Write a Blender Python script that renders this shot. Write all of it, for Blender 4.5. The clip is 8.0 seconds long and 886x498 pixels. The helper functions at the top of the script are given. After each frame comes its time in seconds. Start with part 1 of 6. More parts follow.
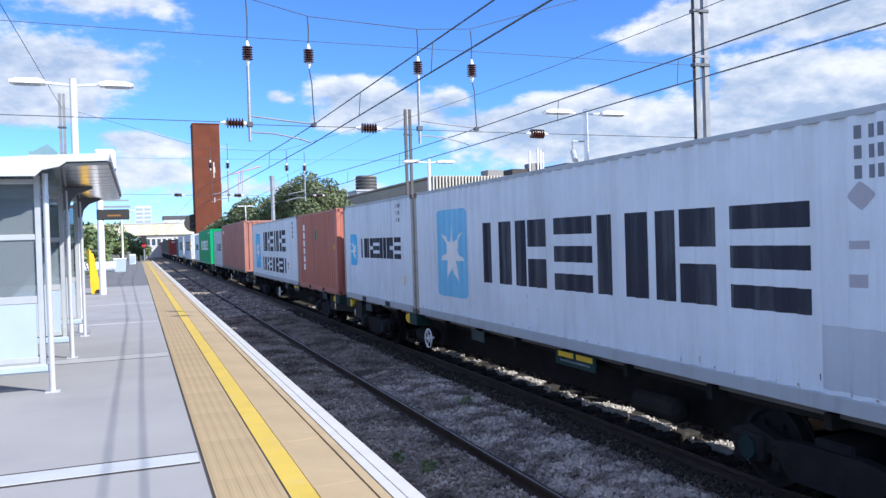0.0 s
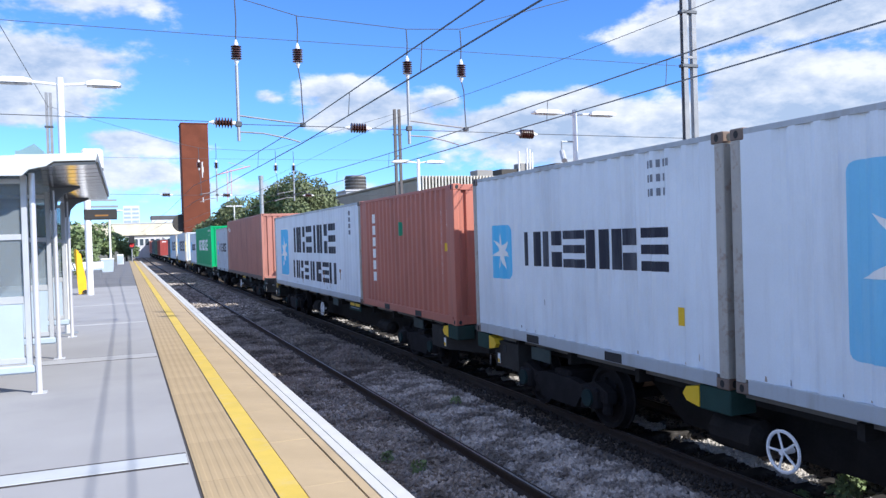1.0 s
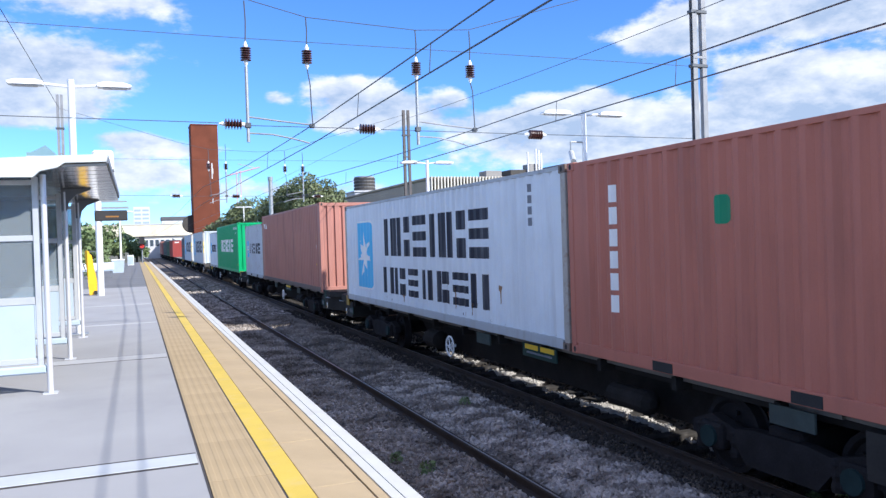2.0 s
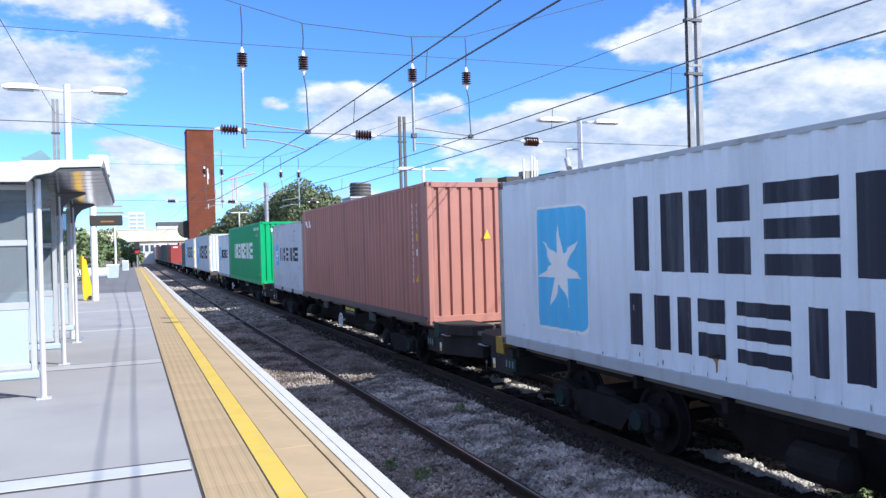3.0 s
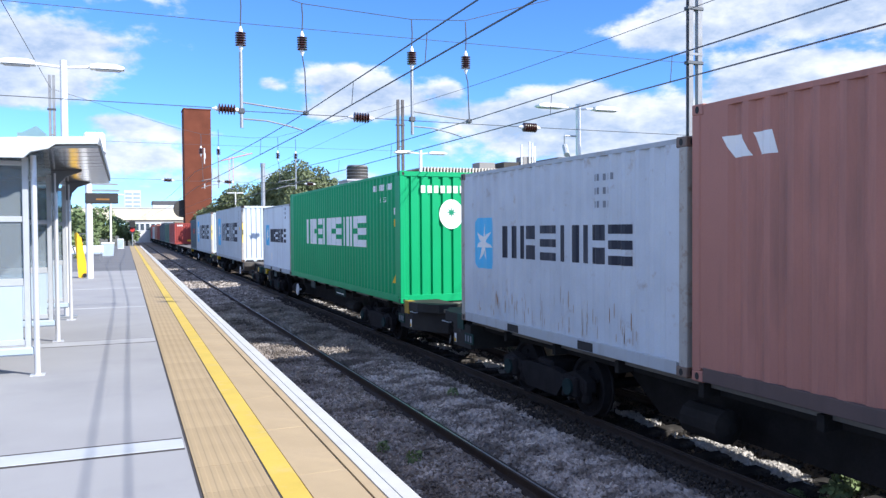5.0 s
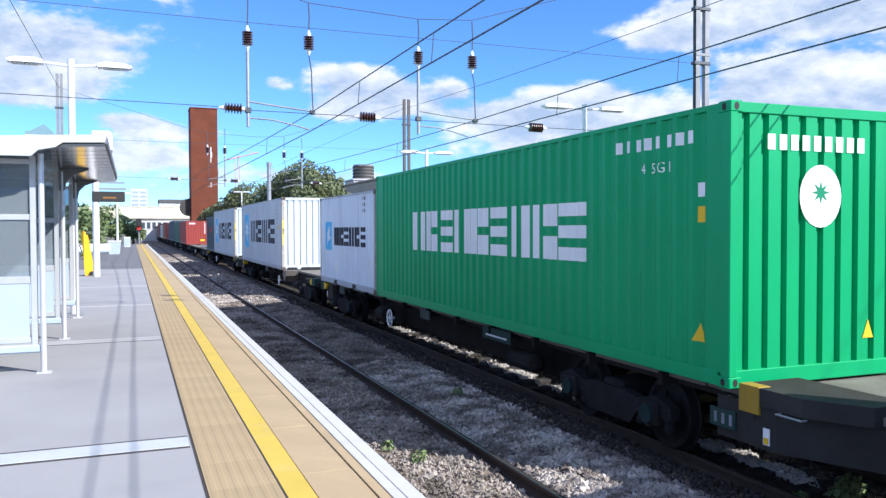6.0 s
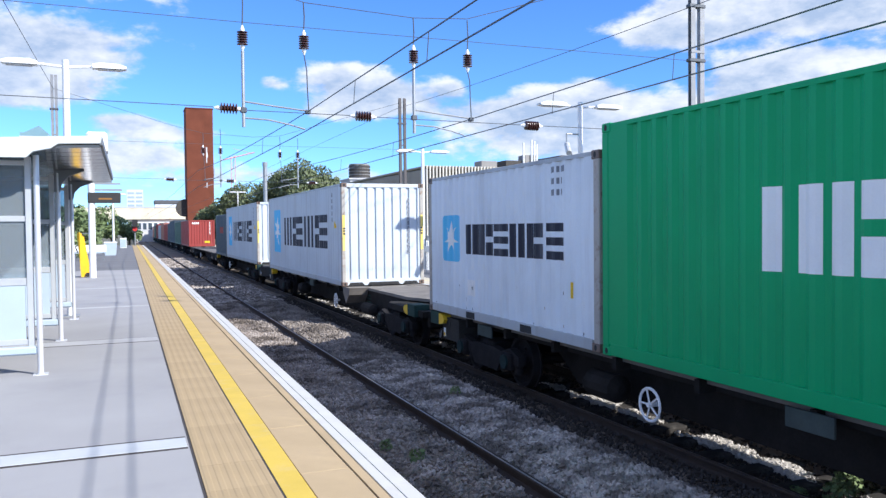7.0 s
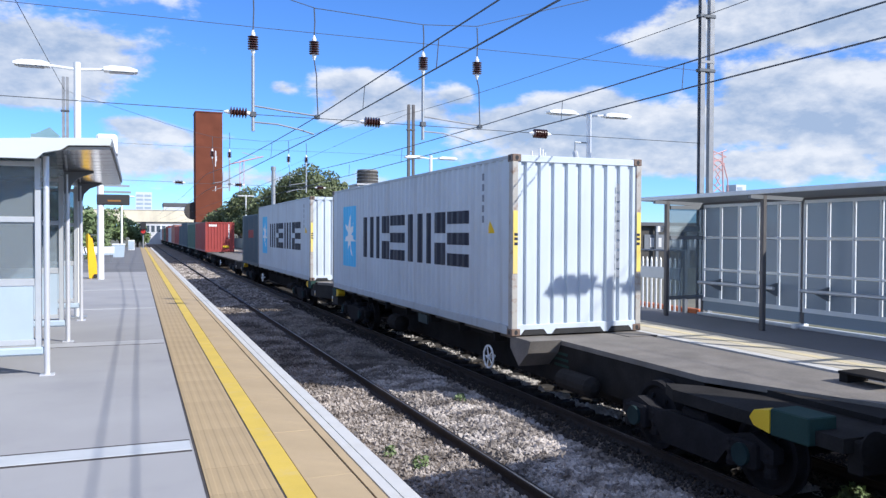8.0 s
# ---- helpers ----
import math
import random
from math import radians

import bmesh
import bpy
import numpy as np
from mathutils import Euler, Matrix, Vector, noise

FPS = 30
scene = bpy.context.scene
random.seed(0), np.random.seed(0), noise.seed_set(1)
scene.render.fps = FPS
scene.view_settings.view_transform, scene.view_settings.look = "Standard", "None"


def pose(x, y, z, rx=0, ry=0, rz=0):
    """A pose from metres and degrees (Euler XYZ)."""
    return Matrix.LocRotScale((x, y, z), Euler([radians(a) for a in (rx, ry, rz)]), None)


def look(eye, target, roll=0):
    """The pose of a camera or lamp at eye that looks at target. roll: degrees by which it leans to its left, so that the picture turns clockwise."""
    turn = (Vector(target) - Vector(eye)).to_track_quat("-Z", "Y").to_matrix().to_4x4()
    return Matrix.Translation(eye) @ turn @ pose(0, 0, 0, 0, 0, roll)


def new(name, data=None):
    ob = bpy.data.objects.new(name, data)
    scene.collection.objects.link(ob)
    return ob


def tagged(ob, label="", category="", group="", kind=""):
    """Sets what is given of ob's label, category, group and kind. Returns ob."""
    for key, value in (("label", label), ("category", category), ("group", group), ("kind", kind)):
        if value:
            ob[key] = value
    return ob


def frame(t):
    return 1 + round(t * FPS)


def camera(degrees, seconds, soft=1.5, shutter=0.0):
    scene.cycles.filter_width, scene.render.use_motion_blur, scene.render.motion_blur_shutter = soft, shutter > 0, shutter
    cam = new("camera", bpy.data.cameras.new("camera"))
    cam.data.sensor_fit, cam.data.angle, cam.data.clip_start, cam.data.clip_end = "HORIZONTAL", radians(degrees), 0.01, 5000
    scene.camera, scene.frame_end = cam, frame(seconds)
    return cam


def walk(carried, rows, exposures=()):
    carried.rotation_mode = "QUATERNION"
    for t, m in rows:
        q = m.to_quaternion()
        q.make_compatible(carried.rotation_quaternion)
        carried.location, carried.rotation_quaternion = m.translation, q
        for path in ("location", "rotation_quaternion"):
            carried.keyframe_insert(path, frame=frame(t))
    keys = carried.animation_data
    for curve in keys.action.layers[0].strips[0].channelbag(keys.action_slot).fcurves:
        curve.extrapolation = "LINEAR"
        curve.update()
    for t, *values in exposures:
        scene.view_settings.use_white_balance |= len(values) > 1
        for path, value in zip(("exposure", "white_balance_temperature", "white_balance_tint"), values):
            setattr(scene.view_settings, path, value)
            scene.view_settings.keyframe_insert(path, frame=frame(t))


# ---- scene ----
# Camera on the platform, looking along the line; y runs along the track, x across it, platform top is z = 0.
EYE = (0.0, 0.0, 1.71)
TURNS = [
    (0.0, -21.29, -0.83, 1.74), (0.5, -21.92, -0.91, 1.88), (1.0, -22.06, -0.85, 1.74), (1.5, -21.40, -0.94, 1.76),
    (3.0, -21.73, -0.32, 1.55), (3.5, -21.90, -0.50, 0.23), (4.0, -21.40, -0.88, 0.33), (5.3, -22.16, -1.50, 0.40), (5.5, -22.15, -1.25, 0.37),
    (6.0, -21.60, -1.47, 0.18), (6.5, -21.55, -1.43, 0.63), (7.0, -21.85, -1.56, 0.58), (7.5, -21.48, -1.21, 0.27),
    (8.0, -21.33, -1.08, -0.23)]
cam = camera(58.83, 8.0, soft=1.4)
walk(cam, [(t, pose(*EYE, 90 + p, r, w)) for t, w, p, r in TURNS], [(0.0, 0.52, 6150, 10), (1.5, 0.60, 6150, 10), (3.5, 0.64, 6150, 10), (4.0, 0.67, 6150, 10), (6.5, 0.62, 6150, 10), (7.0, 0.58, 6150, 10), (7.5, 0.46, 6150, 10), (8.0, 0.36, 6150, 10)])

# ---- sky and sun ----
SUN_WAY = Vector((-0.905, 1.08, -1.0)).normalized()
sun = new("sun", bpy.data.lights.new("sun", "SUN"))
sun.data.energy, sun.data.angle, sun.data.color = 4.75, radians(0.55), (1.0, 0.95, 0.87)
sun.matrix_world = look((0, 0, 60), Vector((0, 0, 60)) + SUN_WAY)


def make_sky():
    world = bpy.data.worlds.new("sky")
    scene.world = world
    world.use_nodes = True
    nt = world.node_tree
    nt.nodes.clear()
    n, l = nt.nodes.new, nt.links.new
    out, bg = n("ShaderNodeOutputWorld"), n("ShaderNodeBackground")
    bg.inputs["Strength"].default_value = 0.16
    sky = n("ShaderNodeTexSky")
    sky.sky_type, sky.sun_disc = "NISHITA", False
    sky.sun_elevation = math.asin(-SUN_WAY.z)
    sky.sun_rotation = math.atan2(-SUN_WAY.x, -SUN_WAY.y)
    sky.air_density, sky.dust_density, sky.ozone_density, sky.altitude = 1.0, 0.0, 2.2, 1500
    co, sep = n("ShaderNodeTexCoord"), n("ShaderNodeSeparateXYZ")
    l(co.outputs["Generated"], sep.inputs[0])

    def m(op, a, b=None, clamp=False):
        k = n("ShaderNodeMath")
        k.operation, k.use_clamp = op, clamp
        for i, val in enumerate((a, b)):
            if val is None:
                continue
            if isinstance(val, (int, float)):
                k.inputs[i].default_value = val
            else:
                l(val, k.inputs[i])
        return k.outputs[0]

    def cloud_noise(scale, detail, lift, offset):
        mp, tex = n("ShaderNodeMapping"), n("ShaderNodeTexNoise")
        mp.inputs["Location"].default_value = (offset, offset * 0.6, lift)
        mp.inputs["Scale"].default_value = (1.0, 1.0, 2.1)
        l(co.outputs["Generated"], mp.inputs[0]), l(mp.outputs[0], tex.inputs["Vector"])
        tex.inputs["Scale"].default_value, tex.inputs["Detail"].default_value, tex.inputs["Roughness"].default_value = scale, detail, 0.6
        return tex.outputs[0]

    def puffs(lift):
        return m("ADD", m("MULTIPLY", cloud_noise(9.0, 9, lift, 3.1), 0.6), m("MULTIPLY", cloud_noise(22.0, 6, lift, 9.0), 0.4))

    here, above = puffs(0.0), puffs(0.06)
    # cloud banks and the clear gaps between them, by bearing and height
    az = m("MULTIPLY", m("ARCTAN2", sep.outputs[0], sep.outputs[1]), 57.29578)
    el = m("MULTIPLY", m("ARCSINE", sep.outputs[2]), 57.29578)
    # this base amount adds unseen cloud outside the view, to brighten the shade
    bank = 0.10
    for a0, e0, wa, we, amount in CLOUDS:
        da, de = m("DIVIDE", m("SUBTRACT", az, a0), wa), m("DIVIDE", m("SUBTRACT", el, e0), we)
        r2 = m("ADD", m("MULTIPLY", da, da), m("MULTIPLY", de, de))
        bank = m("ADD", m("MULTIPLY", m("POWER", 2.718, m("MULTIPLY", r2, -1.0)), amount), bank)
    dens = m("ADD", here, bank)
    cover = n("ShaderNodeMapRange")
    cover.interpolation_type = "SMOOTHSTEP"
    cover.inputs["From Min"].default_value, cover.inputs["From Max"].default_value = 0.53, 0.70
    l(dens, cover.inputs["Value"])
    # tops bright, undersides and thick middles greyer
    lit = m("ADD", m("MULTIPLY", m("SUBTRACT", here, above), 4.0), m("SUBTRACT", 1.30, m("MULTIPLY", dens, 1.15)), True)
    shade = n("ShaderNodeMix")
    shade.data_type = "RGBA"
    l(lit, shade.inputs["Factor"])
    shade.inputs["A"].default_value, shade.inputs["B"].default_value = (2.0, 2.5, 3.35, 1), (4.3, 4.35, 4.5, 1)
    deep = n("ShaderNodeMix")
    deep.data_type, deep.blend_type = "RGBA", "MULTIPLY"
    deep.inputs["Factor"].default_value = 1.0
    l(sky.outputs[0], deep.inputs["A"])
    deep.inputs["B"].default_value = SKY_TINT
    mix = n("ShaderNodeMix")
    mix.data_type = "RGBA"
    l(m("MULTIPLY", cover.outputs[0], 0.96), mix.inputs["Factor"])
    l(deep.outputs["Result"], mix.inputs["A"]), l(shade.outputs["Result"], mix.inputs["B"])
    l(mix.outputs["Result"], bg.inputs["Color"]), l(bg.outputs[0], out.inputs["Surface"])


SKY_TINT = (0.40, 0.635, 1.0, 1)
# bearing, height, half-widths in degrees, weight
# the first entry thins that added cloud within the view
CLOUDS = [(20, 10, 40, 17, -0.22), (-4.5, 12.0, 5.8, 1.7, 0.42), (-7, 9.4, 6.5, 1.6, 0.36), (-3, 16.4, 7, 1.2, 0.30), (0.4, 7.1, 2.4, 0.8, 0.42), (-1, 5.2, 6, 0.9, 0.36), (4, 6.6, 3, 0.6, 0.26),
          (14.6, 10.6, 3.2, 1.4, 0.44), (18.2, 9.4, 3.4, 1.3, 0.42), (14.0, 8.4, 3.0, 0.7, 0.33), (9.6, 10.2, 1.2, 0.6, 0.30), (22.4, 10.0, 1.3, 0.6, 0.36), (25, 8.2, 5.0, 1.2, 0.33), (32, 9.0, 4.6, 1.4, 0.42), (30, 6.2, 9, 1.4, 0.36),
          (37.5, 13.2, 3.6, 1.1, 0.36), (43, 14.6, 5.0, 1.7, 0.40), (49, 13.6, 4.5, 1.8, 0.40), (46, 10.0, 6.0, 1.5, 0.42), (41, 7.6, 7, 1.3, 0.38), (50, 7.0, 6, 1.6, 0.36), (43, 4.6, 8, 0.9, 0.30), (12, 3.8, 14, 1.0, 0.24)]
make_sky()


# ---- materials ----
def material(name, base, rough=0.7, metal=0.0, vary=0.12, scale=3.0, grain=60.0, bump=0.15, dirt=None, dirt_amount=0.0, dirt_scale=1.2,
             tint=None, spec=0.5, streak=False, per_object=0.0, per_island=0.0, ring=0.02, gloss_vary=0.12, dirt_from=(0.52, 0.72)):
    """Procedural paint, stone or metal: base colour varied at two scales, fine bump, optional dirt in patches or downward streaks."""
    mat = bpy.data.materials.new(name)
    mat.use_nodes = True
    nt = mat.node_tree
    n, l = nt.nodes.new, nt.links.new
    b = nt.nodes["Principled BSDF"]
    co = n("ShaderNodeTexCoord")

    def tex(s, detail=4, stretch=None, rough_n=0.55):
        mp, t = n("ShaderNodeMapping"), n("ShaderNodeTexNoise")
        if stretch:
            mp.inputs["Scale"].default_value = stretch
        l(co.outputs["Object"], mp.inputs[0]), l(mp.outputs[0], t.inputs["Vector"])
        t.inputs["Scale"].default_value, t.inputs["Detail"].default_value, t.inputs["Roughness"].default_value = s, detail, rough_n
        return t.outputs[0]

    def mixed(fac, a, c):
        k = n("ShaderNodeMix")
        k.data_type = "RGBA"
        for key, val in (("Factor", fac), ("A", a), ("B", c)):
            if isinstance(val, (float, int)):
                k.inputs[key].default_value = val
            elif isinstance(val, tuple):
                k.inputs[key].default_value = (*val, 1)
            else:
                l(val, k.inputs[key])
        return k.outputs["Result"]

    def ramp(fac, p0, p1):
        k = n("ShaderNodeMapRange")
        k.inputs["From Min"].default_value, k.inputs["From Max"].default_value = p0, p1
        l(fac, k.inputs["Value"])
        return k.outputs[0]

    def times(a, f):
        k = n("ShaderNodeMath")
        k.operation = "MULTIPLY"
        l(a, k.inputs[0])
        k.inputs[1].default_value = f
        return k.outputs[0]

    dark = tuple(c * (1 - vary) for c in base)
    light = tuple(min(1, c * (1 + vary)) for c in (tint or base))
    col = mixed(ramp(tex(scale), 0.3, 0.7), dark, light)
    fine = tex(grain, 3)
    col = mixed(times(ramp(fine, 0.35, 0.75), vary * 1.2), col, tuple(c * 0.55 for c in base))
    if per_object or per_island:
        info = n("ShaderNodeObjectInfo").outputs["Random"] if per_object else n("ShaderNodeNewGeometry").outputs["Random Per Island"]
        col = mixed(times(info, per_object or per_island), col, tuple(c * 0.45 for c in base))
    if dirt:
        stretch = (1.0, 1.0, 0.12) if streak else None
        col = mixed(times(ramp(tex(dirt_scale, 6, stretch, 0.65), *dirt_from), dirt_amount), col, dirt)
    l(col, b.inputs["Base Color"])
    rr = n("ShaderNodeMapRange")
    rr.inputs["To Min"].default_value, rr.inputs["To Max"].default_value = max(0.02, rough - gloss_vary), min(1, rough + gloss_vary)
    l(fine, rr.inputs["Value"]), l(rr.outputs[0], b.inputs["Roughness"])
    b.inputs["Metallic"].default_value = metal
    b.inputs["Specular IOR Level"].default_value = spec
    if bump:
        bp = n("ShaderNodeBump")
        bp.inputs["Strength"].default_value, bp.inputs["Distance"].default_value = bump, ring
        l(fine, bp.inputs["Height"]), l(bp.outputs[0], b.inputs["Normal"])
    return mat


def glass(name, tint=(0.75, 0.82, 0.85), rough=0.03, solid=0.25):
    """Thin glazing: part clear, part glossy."""
    mat = bpy.data.materials.new(name)
    mat.use_nodes = True
    nt = mat.node_tree
    n, l = nt.nodes.new, nt.links.new
    b, out = nt.nodes["Principled BSDF"], nt.nodes["Material Output"]
    b.inputs["Base Color"].default_value, b.inputs["Roughness"].default_value = (*tint, 1), rough
    clear, mix = n("ShaderNodeBsdfTransparent"), n("ShaderNodeMixShader")
    clear.inputs[0].default_value = (*tint, 1)
    mix.inputs[0].default_value = solid
    l(clear.outputs[0], mix.inputs[1]), l(b.outputs[0], mix.inputs[2]), l(mix.outputs[0], out.inputs["Surface"])
    return mat


RUST = (0.16, 0.075, 0.04)
M = {}
M["asphalt"] = material("platform_asphalt", (0.345, 0.34, 0.345), 0.85, vary=0.07, scale=0.6, grain=180, bump=0.25, ring=0.004, dirt=(0.24, 0.24, 0.26), dirt_amount=0.35, dirt_scale=0.7)
M["asphalt_dark"] = material("dark_asphalt", (0.17, 0.17, 0.18), 0.9, vary=0.1, scale=0.5, grain=160, bump=0.3, ring=0.004)
M["drain"] = material("pale_strip", (0.51, 0.53, 0.55), 0.6, vary=0.06, grain=90, bump=0.1, ring=0.003)
M["drain_dull"] = material("worn_pale_strip", (0.43, 0.43, 0.44), 0.8, vary=0.08, grain=90, bump=0.15, ring=0.003, dirt=(0.33, 0.33, 0.34), dirt_amount=0.5)
M["joint"] = material("joint_tar", (0.06, 0.052, 0.05), 0.9, vary=0.2, bump=0.2, ring=0.003)
M["buff_bleached"] = material("bleached_buff_paving", (0.55, 0.495, 0.395), 0.85, vary=0.12, scale=1.5, grain=120, bump=0.25, ring=0.004, dirt=(0.40, 0.37, 0.33), dirt_amount=0.45, dirt_scale=2.0, per_object=0.14)
M["buff"] = material("buff_paving", (0.475, 0.355, 0.21), 0.85, vary=0.10, scale=1.5, grain=120, bump=0.25, ring=0.004, dirt=(0.33, 0.25, 0.17), dirt_amount=0.35, dirt_scale=2.0, per_object=0.14)
M["tactile"] = material("tactile_paving", (0.42, 0.31, 0.175), 0.85, vary=0.08, scale=1.2, grain=120, bump=0.2, ring=0.003, dirt=(0.36, 0.27, 0.17), dirt_amount=0.3, dirt_scale=1.6, per_object=0.10)
M["cream_pave"] = material("faded_cream_paving", (0.64, 0.55, 0.36), 0.85, vary=0.08, scale=1.5, grain=120, bump=0.2, ring=0.003, dirt=(0.42, 0.37, 0.27), dirt_amount=0.3)
M["yellow_line"] = material("yellow_road_paint", (0.62, 0.44, 0.072), 0.75, vary=0.07, scale=2.5, grain=110, bump=0.15, ring=0.002, dirt=(0.56, 0.43, 0.22), dirt_amount=0.55, dirt_scale=4.0)
M["white_line"] = material("white_edge_paint", (0.58, 0.57, 0.55), 0.7, vary=0.05, scale=2.5, grain=110, bump=0.12, ring=0.002, dirt=(0.48, 0.45, 0.40), dirt_amount=0.4, dirt_scale=3.0)
M["brick_face"] = material("platform_wall_brick", (0.22, 0.16, 0.12), 0.9, vary=0.2, scale=4, bump=0.3)
M["stone"] = material("ballast_stone", (0.66, 0.59, 0.54), 0.9, vary=0.25, scale=1.4, grain=70, bump=0.3, ring=0.006, per_island=0.82, dirt=(0.10, 0.082, 0.07), dirt_amount=0.85, dirt_scale=2.3, dirt_from=(0.44, 0.58))
M["stone_dim"] = material("darker_ballast", (0.40, 0.35, 0.31), 0.9, vary=0.25, scale=1.4, grain=70, bump=0.3, ring=0.006, per_island=0.8, dirt=(0.09, 0.075, 0.065), dirt_amount=0.9, dirt_scale=1.2, dirt_from=(0.44, 0.60))
# paler copy that brightens the sunlit strip under the train
M["stone_pale"] = material("sunlit_pale_ballast", (0.60, 0.565, 0.53), 0.9, vary=0.15, scale=1.4, grain=70, bump=0.3, ring=0.006, per_island=0.4)
M["stone_dirty"] = material("oily_ballast", (0.58, 0.51, 0.46), 0.92, vary=0.25, scale=0.8, grain=60, bump=0.3, ring=0.006, per_island=0.75, dirt=(0.07, 0.055, 0.045), dirt_amount=0.9, dirt_scale=1.1, dirt_from=(0.42, 0.60))
# black carries the train's shade, and oil beside the rail
M["stone_black"] = material("oil_and_shade_ballast", (0.058, 0.050, 0.045), 0.95, vary=0.25, scale=0.8, grain=60, bump=0.3, ring=0.006, per_island=0.6)
M["trackbed"] = material("trackbed_dirt", (0.22, 0.175, 0.14), 0.95, vary=0.3, scale=1.2, grain=22, bump=0.9, ring=0.05, dirt=(0.40, 0.37, 0.34), dirt_amount=0.7, dirt_scale=0.6)
M["sleeper"] = material("sleeper_concrete", (0.24, 0.22, 0.20), 0.9, vary=0.15, scale=2)
# dark sleeper copy, with the train's shade put into its colour
M["sleeper_shaded"] = material("shade_dark_sleeper", (0.03, 0.026, 0.024), 0.95, vary=0.2, scale=2, dirt=(0.20, 0.185, 0.17), dirt_amount=0.6, dirt_scale=2.6)
M["rail_side"] = material("rusty_rail", (0.050, 0.037, 0.031), 0.8, 0.3, vary=0.25, scale=3, grain=40, bump=0.2, ring=0.004)
M["rail_top"] = material("polished_rail_head", (0.36, 0.35, 0.35), 0.42, 1.0, vary=0.06, scale=2, bump=0.02)
M["ground"] = material("rough_ground", (0.15, 0.14, 0.10), 0.95, vary=0.3, scale=0.15, grain=3, bump=0.4, ring=0.1, dirt=(0.09, 0.12, 0.05), dirt_amount=0.6, dirt_scale=0.08)
M["white_paint"] = material("white_column_paint", (0.80, 0.81, 0.82), 0.45, vary=0.03, bump=0.03, dirt=(0.55, 0.54, 0.5), dirt_amount=0.25, dirt_scale=2, streak=True)
M["galv"] = material("galvanised_steel", (0.36, 0.38, 0.40), 0.5, 0.55, vary=0.12, scale=4, bump=0.05)
M["dark_galv"] = material("weathered_mast_steel", (0.27, 0.28, 0.30), 0.6, 0.2, vary=0.15, scale=3, bump=0.05, dirt=RUST, dirt_amount=0.25, streak=True)
# far mast's own copy, its backlit darkness put into the colour
M["mast_backlit"] = material("backlit_dark_mast", (0.11, 0.10, 0.10), 0.7, 0.1, vary=0.15, scale=3, bump=0.05)
M["wire"] = material("overhead_copper_wire", (0.10, 0.11, 0.125), 0.55, 0.4, vary=0.1, bump=0)
M["insulator"] = material("brown_glazed_porcelain", (0.075, 0.028, 0.022), 0.2, vary=0.1, bump=0.02)
M["black"] = material("black_parts_and_openings", (0.02, 0.02, 0.022), 0.7, vary=0.2, bump=0.05)
M["steel"] = material("brushed_stainless", (0.74, 0.74, 0.77), 0.34, 0.45, vary=0.02, scale=5, bump=0, gloss_vary=0.0)


